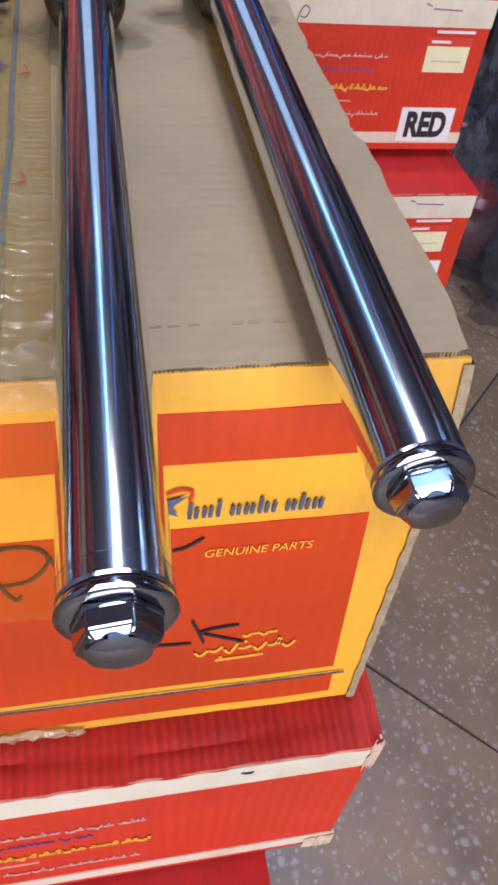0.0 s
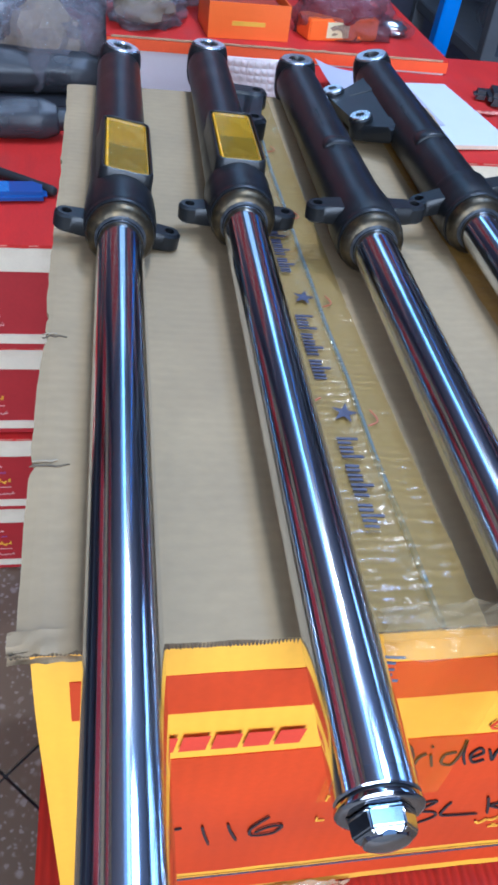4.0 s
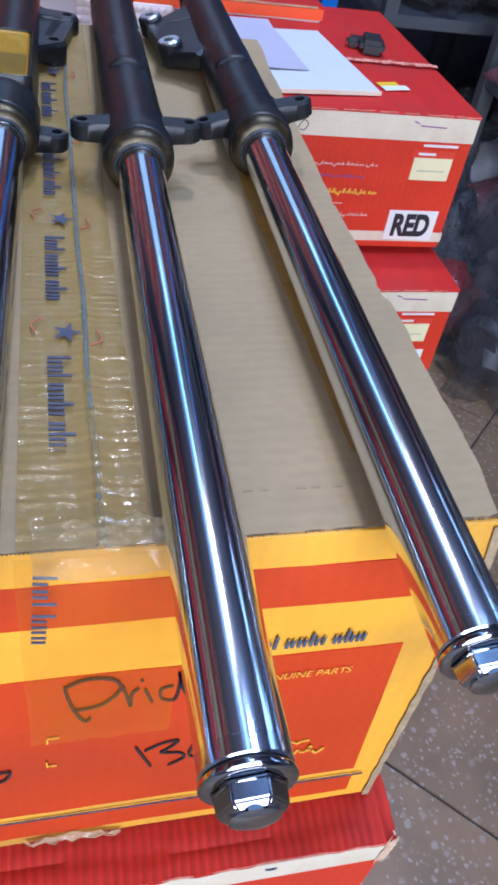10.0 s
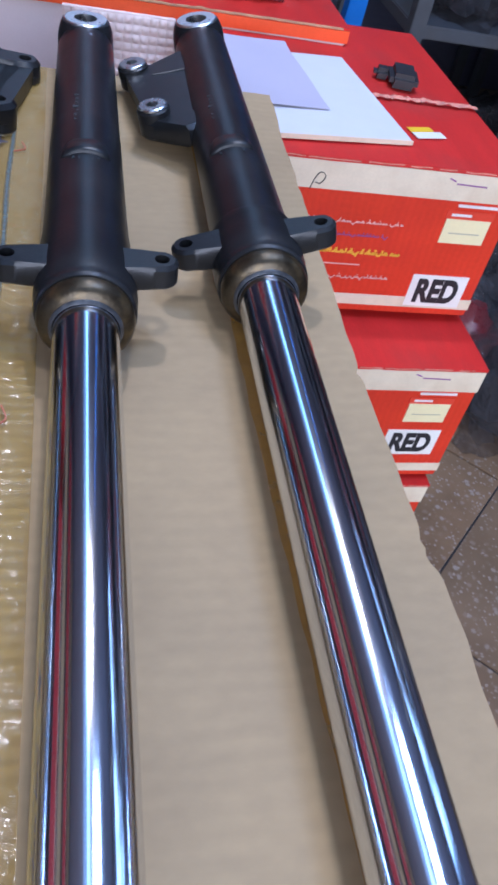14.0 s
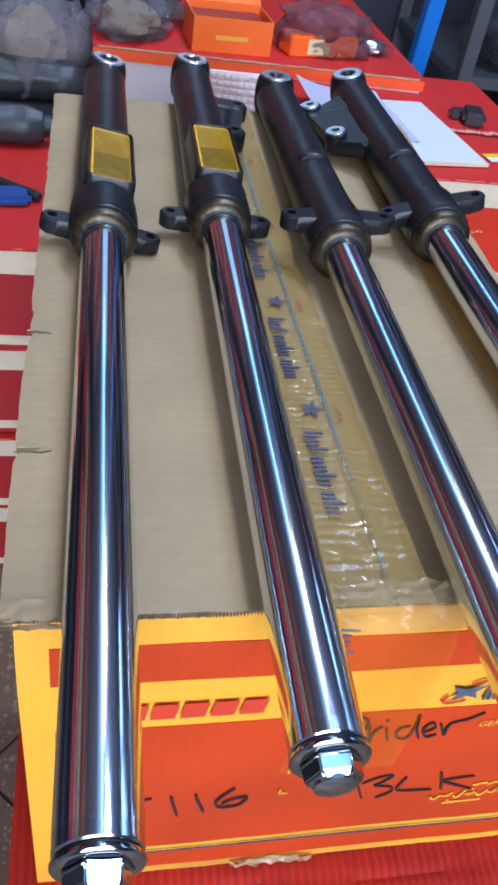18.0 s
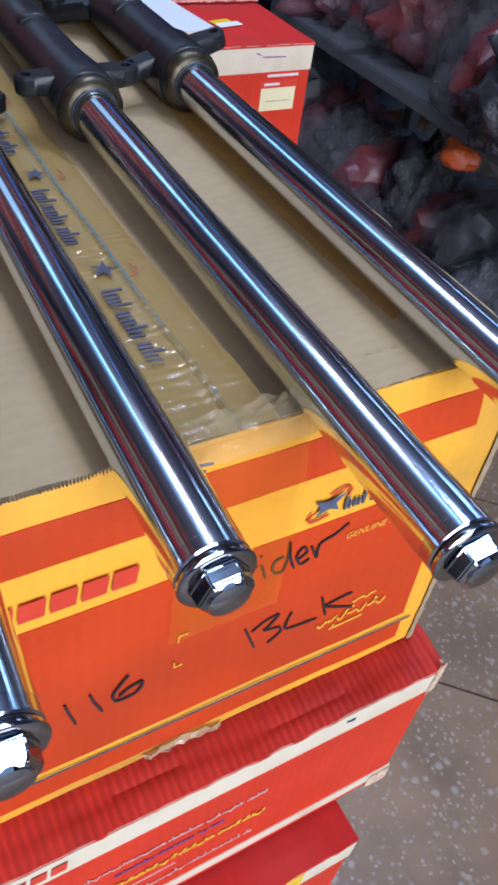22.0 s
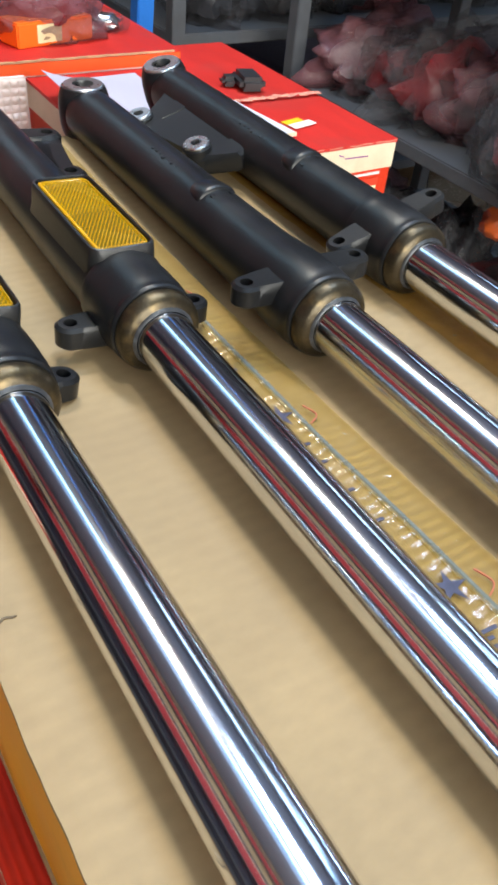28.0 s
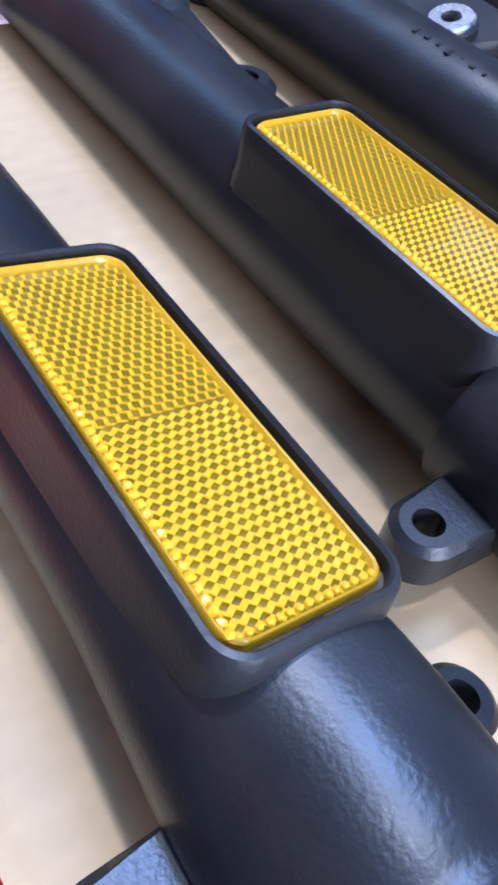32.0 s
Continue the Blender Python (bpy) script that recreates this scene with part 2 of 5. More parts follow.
RED_DULL = surface("dull_red_print", (0.36, 0.016, 0.018), 0.5, vary=0.12, scale=10, fine=200, bump=0.1, dirt=(0.2, 0.012, 0.014), dirt_scale=6, dirt_amount=0.5)
PALE_SIDE = surface("pale_carton_side", (0.66, 0.58, 0.56), 0.6, vary=0.06, scale=9, bump=0.05, dirt=(0.55, 0.30, 0.28), dirt_scale=5, dirt_amount=0.35)
ORANGE_RIM = surface("orange_rim_print", (0.85, 0.10, 0.015), 0.45, vary=0.1, scale=20, bump=0.05)
ORANGE_BRIGHT = surface("bright_orange_board", (0.95, 0.16, 0.012), 0.4, vary=0.06, scale=20, bump=0.05)
RED_PLASTIC = surface("red_plastic", (0.19, 0.014, 0.018), 0.3, vary=0.15, scale=9, bump=0.05)
DARK_PART = surface("dark_rubber_part", (0.022, 0.022, 0.025), 0.45, vary=0.25, scale=9, bump=0.1)
PAPER_LILAC = surface("pale_lilac_paper", (0.47, 0.44, 0.53), 0.7, vary=0.03, bump=0.04)
YELLOW_TAPE = surface("yellow_tape", (0.85, 0.55, 0.02), 0.35, vary=0.08, scale=25, bump=0.1)
BLUE_PLASTIC = surface("blue_plastic", (0.015, 0.07, 0.26), 0.3, vary=0.15, scale=14, bump=0.05)
BLUE_LIGHT = surface("light_blue_plastic", (0.03, 0.16, 0.42), 0.25, vary=0.1, scale=14, bump=0.05)
RUBBED = surface("rubbed_tan_board", (0.50, 0.30, 0.16), 0.8, vary=0.3, scale=70, bump=0.3)
GROUT = surface("dark_joint", (0.05, 0.045, 0.042), 0.8, vary=0.2, bump=0.2)
STEEL_GREY = surface("grey_painted_steel", (0.085, 0.088, 0.095), 0.5, vary=0.15, bump=0.1, dirt=(0.08, 0.07, 0.06), dirt_amount=0.5)
BLUE_STEEL = surface("blue_painted_steel", (0.02, 0.16, 0.55), 0.4, vary=0.1, bump=0.08)
DARK_WALL = surface("dim_plaster", (0.11, 0.108, 0.15), 0.9, vary=0.12, scale=4, fine=60, bump=0.2, dirt=(0.08, 0.07, 0.07), dirt_scale=2)
CONCRETE = surface("worn_concrete", (0.15, 0.138, 0.12), 0.85, vary=0.2, scale=3, fine=90, bump=0.2, dirt=(0.08, 0.07, 0.06), dirt_scale=2, dirt_amount=0.7)
CEIL = surface("ceiling_paint", (0.24, 0.245, 0.30), 0.9, vary=0.06, scale=4, fine=60, bump=0.1)


def chrome():
    m, nt, p = nodes_of("hard_chrome")
    N, L = nt.nodes, nt.links
    tc = N.new("ShaderNodeTexCoord")
    mp = N.new("ShaderNodeMapping")
    mp.inputs["Scale"].default_value = (1, 0.04, 1)
    L.new(tc.outputs["Object"], mp.inputs[0])
    n = N.new("ShaderNodeTexNoise")
    n.inputs["Scale"].default_value, n.inputs["Detail"].default_value = 700, 4
    L.new(mp.outputs[0], n.inputs["Vector"])
    r = N.new("ShaderNodeMapRange")
    r.inputs[3].default_value, r.inputs[4].default_value = 0.085, 0.155
    L.new(n.outputs["Fac"], r.inputs[0])
    L.new(r.outputs[0], p.inputs["Roughness"])
    p.inputs["Base Color"].default_value = (0.70, 0.715, 0.755, 1)
    p.inputs["Metallic"].default_value = 1
    return m


CHROME = chrome()


def film(name, colour, rough, alpha, scale=40, bump=0.5, dist=0.002):
    """Thin clear plastic: a glossy skin with partial cover."""
    m, nt, p = nodes_of(name)
    N, L = nt.nodes, nt.links
    tc = N.new("ShaderNodeTexCoord")
    n = N.new("ShaderNodeTexNoise")
    n.inputs["Scale"].default_value, n.inputs["Detail"].default_value = scale, 4
    L.new(tc.outputs["Object"], n.inputs["Vector"])
    b = N.new("ShaderNodeBump")
    b.inputs["Strength"].default_value, b.inputs["Distance"].default_value = bump, dist
    L.new(n.outputs["Fac"], b.inputs["Height"])
    L.new(b.outputs[0], p.inputs["Normal"])
    p.inputs["Base Color"].default_value = (*colour, 1)
    p.inputs["Roughness"].default_value = rough
    r = N.new("ShaderNodeMapRange")
    r.inputs[3].default_value, r.inputs[4].default_value = max(0.02, alpha - 0.15), min(1, alpha + 0.15)
    L.new(n.outputs["Fac"], r.inputs[0])
    L.new(r.outputs[0], p.inputs["Alpha"])
    return m


TAPE = corrugate(film("brown_clear_tape", (0.40, 0.255, 0.06), 0.14, 0.50, 90, 0.8), "Y", 62, 0.5, 0.0010, 0.14)
AMBER_TAPE = film("amber_clear_tape", (0.72, 0.28, 0.008), 0.10, 0.10, 50, 0.6)
AMBER_TAPE.node_tree.nodes["Principled BSDF"].inputs["Specular IOR Level"].default_value = 0.3
SCRAP_FILM = film("crumpled_beige_tape", (0.55, 0.38, 0.22), 0.12, 0.7, 60, 0.3)
STRIP_FILM = film("amber_brown_tape", (0.52, 0.27, 0.04), 0.3, 0.56, 120, 0.4)
SEAM_FILM = film("folded_tape_seam", (0.16, 0.20, 0.20), 0.12, 0.7, 80, 0.5)
BAG = film("clear_plastic_bag", (0.20, 0.19, 0.20), 0.07, 0.20, 18, 0.9, 0.03)
BAG_DARK = film("grey_plastic_wrap", (0.045, 0.045, 0.05), 0.40, 0.8, 12, 0.8, 0.01)
CLEAR_FILM = film("crinkled_clear_tape", (0.42, 0.33, 0.19), 0.05, 0.28, 70, 0.25)
BUBBLE = film("bubble_wrap_film", (0.95, 0.80, 0.73), 0.25, 0.72, 60, 0.3)
BAG_GREY = film("hazy_plastic_bag", (0.36, 0.33, 0.36), 0.10, 0.42, 22, 0.9, 0.012)
BAG_PINK = film("pink_plastic_bag", (0.21, 0.085, 0.095), 0.14, 0.5, 14, 0.6, 0.006)


AMBER_LENS = film("amber_lens", (0.55, 0.34, 0.004), 0.08, 0.06, 300, 0.03)
AMBER_LENS.node_tree.nodes["Principled BSDF"].inputs["Specular IOR Level"].default_value = 0.25
# seat tones differ by half, standing in for how each half returns light
AMBER_SEAT = surface("far_seat_shade", (0.075, 0.048, 0.004), 0.5, vary=0.1, bump=0.0)
AMBER_NEAR = surface("near_seat_shade", (0.040, 0.024, 0.002), 0.5, vary=0.1, bump=0.0)
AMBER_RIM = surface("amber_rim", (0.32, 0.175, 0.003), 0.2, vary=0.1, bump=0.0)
# near prisms and rim teeth coloured brighter for the light they throw back
AMBER_LIT = surface("lit_amber_prisms", (0.60, 0.310, 0.001), 0.25, vary=0.04, bump=0.0)
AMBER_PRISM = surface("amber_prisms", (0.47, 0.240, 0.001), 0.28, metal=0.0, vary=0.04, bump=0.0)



def terrazzo():
    m, nt, p = nodes_of("terrazzo")
    N, L = nt.nodes, nt.links
    geo = N.new("ShaderNodeNewGeometry")

    def mapped(sock, a, c, d, e):
        r = N.new("ShaderNodeMapRange")
        for k, val in enumerate((a, c, d, e)):
            r.inputs[k + 1].default_value = val
        L.new(sock, r.inputs[0])
        return r.outputs[0]

    def times(a, c):
        mth = N.new("ShaderNodeMath")
        mth.operation = "MULTIPLY"
        L.new(a, mth.inputs[0])
        L.new(c, mth.inputs[1])
        return mth.outputs[0]

    n = N.new("ShaderNodeTexNoise")
    n.inputs["Scale"].default_value, n.inputs["Detail"].default_value = 7, 7
    L.new(geo.outputs["Position"], n.inputs["Vector"])
    warp = N.new("ShaderNodeTexNoise")
    warp.inputs["Scale"].default_value = 90
    L.new(geo.outputs["Position"], warp.inputs["Vector"])
    va = N.new("ShaderNodeVectorMath")
    va.operation = "MULTIPLY_ADD"
    L.new(warp.outputs["Color"], va.inputs[0])
    va.inputs[1].default_value = (0.008, 0.008, 0.0)
    L.new(geo.outputs["Position"], va.inputs[2])
    chips = None
    for scale, keep in ((72, 0.66), (140, 0.55)):
        v = N.new("ShaderNodeTexVoronoi")
        v.inputs["Scale"].default_value = scale
        L.new(va.outputs[0], v.inputs["Vector"])
        sep = N.new("ShaderNodeSeparateColor")
        L.new(v.outputs["Color"], sep.inputs[0])
        c = times(mapped(v.outputs["Distance"], 0.22, 0.48, 1, 0), mapped(sep.outputs[0], keep, keep + 0.25, 0, 1))
        if chips is None:
            chips = c
        else:
            mx = N.new("ShaderNodeMath")
            mx.operation = "MAXIMUM"
            L.new(chips, mx.inputs[0])
            L.new(c, mx.inputs[1])
            chips = mx.outputs[0]
    base = N.new("ShaderNodeMix")
    base.data_type = "RGBA"
    L.new(n.outputs["Fac"], base.inputs["Factor"])
    base.inputs["A"].default_value, base.inputs["B"].default_value = (0.070, 0.046, 0.026, 1), (0.36, 0.226, 0.122, 1)
    info = N.new("ShaderNodeObjectInfo")
    tint = N.new("ShaderNodeMix")
    tint.data_type = "RGBA"
    L.new(mapped(info.outputs["Random"], 0.4, 0.6, 0, 0.8), tint.inputs["Factor"])
    L.new(base.outputs["Result"], tint.inputs["A"])
    tint.inputs["B"].default_value = (0.135, 0.094, 0.056, 1)
    col = N.new("ShaderNodeMix")
    col.data_type = "RGBA"
    L.new(mapped(chips, 0, 1, 0, 0.8), col.inputs["Factor"])
    L.new(tint.outputs["Result"], col.inputs["A"])
    col.inputs["B"].default_value = (0.34, 0.285, 0.235, 1)
    L.new(col.outputs["Result"], p.inputs["Base Color"])
    L.new(mapped(n.outputs["Fac"], 0, 1, 0.3, 0.6), p.inputs["Roughness"])
    return m


TERRAZZO = terrazzo()


# ---- builders ----
def finish(bm, name, mat, smooth=False):
    bmesh.ops.recalc_face_normals(bm, faces=bm.faces)
    me = bpy.data.meshes.new(name)
    bm.to_mesh(me)
    bm.free()
    me.materials.append(mat)
    if smooth:
        for poly in me.polygons:
            poly.use_smooth = True
        me.set_sharp_from_angle(angle=radians(38))
    return me


def part(name, bm, material, parent, label="", smooth=False):
    ob = new(name, finish(bm, name, material, smooth))
    ob.parent = parent
    return tagged(ob, label)


def thing(name, label, category, at=(0, 0, 0), group="", kind=""):
    ob = new(name)
    ob.matrix_world = at if isinstance(at, Matrix) else Matrix.Translation(at)
    return tagged(ob, label, category, group, kind)


def slab(x0, x1, y0, y1, z0, z1, bevel=0.0):
    bm = bmesh.new()
    bmesh.ops.create_cube(bm, size=1)
    for v in bm.verts:
        v.co = ((x0 + x1) / 2 + v.co.x * (x1 - x0), (y0 + y1) / 2 + v.co.y * (y1 - y0), (z0 + z1) / 2 + v.co.z * (z1 - z0))
    if bevel:
        bmesh.ops.bevel(bm, geom=bm.edges[:], offset=bevel, segments=2, affect="EDGES")
    return bm


def lathe(profile, segs=48, closed=False):
    """Turns rows of (y, radius) about the y axis."""
    bm = bmesh.new()
    rings = []
    for y, r in profile:
        rings.append([bm.verts.new((r * math.cos(2 * math.pi * i / segs), y, r * math.sin(2 * math.pi * i / segs))) for i in range(segs)])
    for a, b in zip(rings, rings[1:]):
        for i in range(segs):
            bm.faces.new((a[i], a[(i + 1) % segs], b[(i + 1) % segs], b[i]))
    if closed:
        for i in range(segs):
            bm.faces.new((rings[-1][i], rings[-1][(i + 1) % segs], rings[0][(i + 1) % segs], rings[0][i]))
    else:
        bm.faces.new(rings[0])
        bm.faces.new(rings[-1])
    return bm


def ring_z(cx, cy, z0, z1, r_in, r_out, segs=32, chamfer=0.0008):
    """A washer or bush that stands on the z axis."""
    bm = lathe([(z0, r_in), (z0, r_out - chamfer), (z0 + chamfer, r_out), (z1 - chamfer, r_out), (z1, r_out - chamfer), (z1, r_in + chamfer), (z1 - chamfer, r_in)], segs, True)
    for v in bm.verts:
        v.co = (cx + v.co.x, cy + v.co.z, v.co.y)
    return bm


def lug(cx, cy, r, hole, length, root, z0, z1, turn=0.0, segs=36, chamfer=0.0012):
    """A lug with a round end about (cx, cy) and a hole, that widens towards its root; turn: the way of the root, in degrees."""
    bm = bmesh.new()
    outer = []
    for i in range(segs):
        a = 2 * math.pi * i / segs
        c, s = math.cos(a), math.sin(a)
        if c <= 0.02:
            d = r
        else:
            # the straight flank from the round end to the root, cut off at its length
            slope = (root - r) / length
            d = min(length / c, r / max(abs(s) - slope * c, 1e-6))
            d = max(d, r)
        outer.append((d * c, d * s))
    loops = []
    for z, inset, use in ((z0, chamfer, 0), (z0 + chamfer, 0, 0), (z1 - chamfer, 0, 0), (z1, chamfer, 0)):
        loops.append([(x * (1 - inset / max(math.hypot(x, y), 1e-6)), y * (1 - inset / max(math.hypot(x, y), 1e-6)), z) for x, y in outer])
    for z in (z1, z0):
        loops.append([(hole * math.cos(2 * math.pi * i / segs), hole * math.sin(2 * math.pi * i / segs), z) for i in range(segs)])
    m = Matrix.Translation((cx, cy, 0)) @ Matrix.Rotation(radians(turn), 4, "Z")
    rows = [[bm.verts.new(m @ Vector(co)) for co in loop] for loop in loops]
    rows.append(rows[0])
    for a, b in zip(rows, rows[1:]):
        for i in range(segs):
            bm.faces.new((a[i], a[(i + 1) % segs], b[(i + 1) % segs], b[i]))
    return bm


def rounded_rect(cx, cy, hx, hy, r, n=6):
    pts = []
    for qx, qy, a0 in ((1, 1, 0), (-1, 1, 90), (-1, -1, 180), (1, -1, 270)):
        for k in range(n + 1):
            a = radians(a0 + 90 * k / n)
            pts.append((cx + qx * (hx - r) + r * math.cos(a), cy + qy * (hy - r) + r * math.sin(a)))
    return pts


def loft(loops, cap_first=True, cap_last=True):
    bm = bmesh.new()
    rows = [[bm.verts.new(co) for co in loop] for loop in loops]
    n = len(rows[0])
    for a, b in zip(rows, rows[1:]):
        for i in range(n):
            bm.faces.new((a[i], a[(i + 1) % n], b[(i + 1) % n], b[i]))
    if cap_first:
        bm.faces.new(rows[0])
    if cap_last:
        bm.faces.new(rows[-1])
    return bm


def ribbon(lines, width, thick=0.0004, taper=0.5):
    """Pen strokes in the x-z plane that face -y, as thin raised bands."""
    bm = bmesh.new()
    for line in lines:
        pts = [Vector((x, z)) for x, z in line]
        left, right = [], []
        for i, q in enumerate(pts):
            d = (pts[min(i + 1, len(pts) - 1)] - pts[max(i - 1, 0)])
            d = d.normalized() if d.length else Vector((1, 0))
            nrm = Vector((-d.y, d.x)) * width * (0.5 if 0 < i < len(pts) - 1 else taper)
            left.append(q + nrm)
            right.append(q - nrm)
        fl = [bm.verts.new((q.x, -thick, q.y)) for q in left]
        fr = [bm.verts.new((q.x, -thick, q.y)) for q in right]
        bl = [bm.verts.new((q.x, 0.0003, q.y)) for q in left]
        br = [bm.verts.new((q.x, 0.0003, q.y)) for q in right]
        for i in range(len(pts) - 1):
            bm.faces.new((fl[i], fl[i + 1], fr[i + 1], fr[i]))
            bm.faces.new((fl[i], bl[i], bl[i + 1], fl[i + 1]))
            bm.faces.new((fr[i], fr[i + 1], br[i + 1], br[i]))
    return bm


def smooth_line(pts, n=6):
    """A rounded line through a few points."""
    out = []
    p = [pts[0], *pts, pts[-1]]
    for i in range(1, len(p) - 2):
        for k in range(n):
            t = k / n
            out.append(tuple(0.5 * (2 * p[i][j] + (p[i + 1][j] - p[i - 1][j]) * t + (2 * p[i - 1][j] - 5 * p[i][j] + 4 * p[i + 1][j] - p[i + 2][j]) * t * t + (3 * p[i][j] - p[i - 1][j] - 3 * p[i + 1][j] + p[i + 2][j]) * t ** 3) for j in (0, 1)))
    out.append(pts[-1])
    return out


def letters(body, height, width, parent, name, mat, m, shear=0.0, bold=0.0):
    """Words in the built-in font, fitted to a height and width, facing -y."""
    cu = bpy.data.curves.new(name, "FONT")
    cu.body, cu.extrude, cu.shear, cu.offset = body, 0.0, shear, bold
    tmp = new(name, cu)
    bpy.context.view_layer.update()
    me = bpy.data.meshes.new_from_object(tmp.evaluated_get(bpy.context.evaluated_depsgraph_get()))
    bpy.data.objects.remove(tmp)
    xs = [v.co.x for v in me.vertices]
    ys = [v.co.y for v in me.vertices]
    for v in me.vertices:
        v.co = ((v.co.x - min(xs)) / (max(xs) - min(xs)) * width, 0, (v.co.y - min(ys)) / (max(ys) - min(ys)) * height)
    me.materials.clear()
    me.materials.append(mat)
    ob = new(name, me)
    ob.parent = parent
    ob.matrix_local = m
    return ob


def grid_sheet(x0, x1, y0, y1, nx, ny, height, thick, edge=None):
    """A thick sheet of nx by ny cells; height(x, y) gives its top, edge(u, v, x, y) may shift a point sideways."""
    bm = bmesh.new()
    top, bot = [], []
    for j in range(ny + 1):
        rt, rb = [], []
        for i in range(nx + 1):
            x, y = x0 + (x1 - x0) * i / nx, y0 + (y1 - y0) * j / ny
            if edge:
                x, y = edge(i / nx, j / ny, x, y)
            z = height(x, y)
            rt.append(bm.verts.new((x, y, z)))
            rb.append(bm.verts.new((x, y, z - thick)))
        top.append(rt)
        bot.append(rb)
    for j in range(ny):
        for i in range(nx):
            bm.faces.new((top[j][i], top[j][i + 1], top[j + 1][i + 1], top[j + 1][i]))
            bm.faces.new((bot[j][i], bot[j + 1][i], bot[j + 1][i + 1], bot[j][i + 1]))
    for i in range(nx):
        bm.faces.new((top[0][i], bot[0][i], bot[0][i + 1], top[0][i + 1]))
        bm.faces.new((top[ny][i], top[ny][i + 1], bot[ny][i + 1], bot[ny][i]))
    for j in range(ny):
        bm.faces.new((top[j][0], top[j + 1][0], bot[j + 1][0], bot[j][0]))
        bm.faces.new((top[j][nx], bot[j][nx], bot[j + 1][nx], top[j + 1][nx]))
    return bm


# ---- the room ----
ROOM_X0, ROOM_X1, ROOM_Y0, ROOM_Y1, ROOM_H = -2.0, 2.6, -2.8, 3.2, 2.9
for name, box in (("wall_north", (ROOM_X0, ROOM_X1, ROOM_Y1, ROOM_Y1 + 0.15, 0, 1.42)), ("wall_north_left", (ROOM_X0, -0.20, ROOM_Y1, ROOM_Y1 + 0.15, 1.42, ROOM_H)), ("wall_north_right", (0.44, ROOM_X1, ROOM_Y1, ROOM_Y1 + 0.15, 1.42, ROOM_H)), ("wall_north_lintel", (-0.20, 0.44, ROOM_Y1, ROOM_Y1 + 0.15, 2.80, ROOM_H)), ("wall_west", (ROOM_X0 - 0.15, ROOM_X0, ROOM_Y0, ROOM_Y1 + 0.15, 0, ROOM_H)),
                  ("wall_east_low", (ROOM_X1, ROOM_X1 + 0.15, ROOM_Y0, ROOM_Y1 + 0.15, 0, 1.5)), ("wall_east_high", (ROOM_X1, ROOM_X1 + 0.15, ROOM_Y0, ROOM_Y1 + 0.15, 2.5, ROOM_H)),
                  ("wall_east_near", (ROOM_X1, ROOM_X1 + 0.15, ROOM_Y0, 0.8, 1.5, 2.5)), ("wall_east_far", (ROOM_X1, ROOM_X1 + 0.15, 2.2, ROOM_Y1 + 0.15, 1.5, 2.5)), ("wall_south_lintel", (ROOM_X0, ROOM_X1, ROOM_Y0 - 0.15, ROOM_Y0, 2.75, ROOM_H)),
                  ("wall_south_left", (ROOM_X0, -1.45, ROOM_Y0 - 0.15, ROOM_Y0, 0, 2.75)), ("wall_south_right", (1.1, ROOM_X1, ROOM_Y0 - 0.15, ROOM_Y0, 0, 2.75))):
    tagged(new(name, finish(slab(*box), name, DARK_WALL)), "dim blue-grey plaster shop wall", "wall", kind="structure")
tagged(new("pavement", finish(slab(ROOM_X0, ROOM_X1, ROOM_Y0 - 2.5, -0.75, -0.11, 0.0), "pavement", CONCRETE)), "worn grey concrete forecourt", "pavement", kind="structure")
tagged(new("ceiling", finish(slab(ROOM_X0 - 0.15, ROOM_X1 + 0.15, 0.02, ROOM_Y1 + 0.15, ROOM_H, ROOM_H + 0.12), "ceiling", CEIL)), "plain grey-lilac shop ceiling", "ceiling", kind="structure")

def window(name, label, box, axis):
    """A painted frame with two panes in a wall opening; box: two corners of the opening on the wall's plane."""
    (a0, z0), (a1, z1), p = box
    ob = thing(name, label, "window", kind="structure")

    def bar(n, u0, u1, v0, v1, t0, t1, mat):
        dims = (u0, u1, p + t0, p + t1, v0, v1) if axis == "x" else (p + t0, p + t1, u0, u1, v0, v1)
        part(n, slab(*dims, 0.003 if n != "pane" else 0.0), mat, ob)
    f, m = 0.04, (a0 + a1) / 2
    bar("frame", a0, a0 + f, z0, z1, 0.05, 0.10, STEEL_GREY)
    bar("frame", a1 - f, a1, z0, z1, 0.05, 0.10, STEEL_GREY)
    bar("frame", a0 + f, a1 - f, z0, z0 + f, 0.05, 0.10, STEEL_GREY)
    bar("frame", a0 + f, a1 - f, z1 - f, z1, 0.05, 0.10, STEEL_GREY)
    bar("mullion", m - 0.015, m + 0.015, z0 + f, z1 - f, 0.05, 0.10, STEEL_GREY)
    for u0, u1 in ((a0 + f, m - 0.015), (m + 0.015, a1 - f)):
        bar("pane", u0, u1, z0 + f, z1 - f, 0.072, 0.076, CLEAR_FILM)


window("window_1", "steel-framed back window with clear panes", ((-0.20, 1.42), (0.44, 2.80), ROOM_Y1), "x")
window("window_2", "steel-framed high side window with clear panes", ((0.80, 1.50), (2.20, 2.50), ROOM_X1), "y")

# ---- the yellow carton that carries the forks ----
BX0, BX1, BY0, BY1, BZ0, BZ1 = -0.181, 0.130, 0.1775, 0.750, 0.563, 0.816
LID_Y = 0.1854
SEAM = -0.028
STRIP_X0, STRIP_X1, STRIP_Y0, STRIP_Y1 = 0.0785, 0.099, 0.232, 0.746


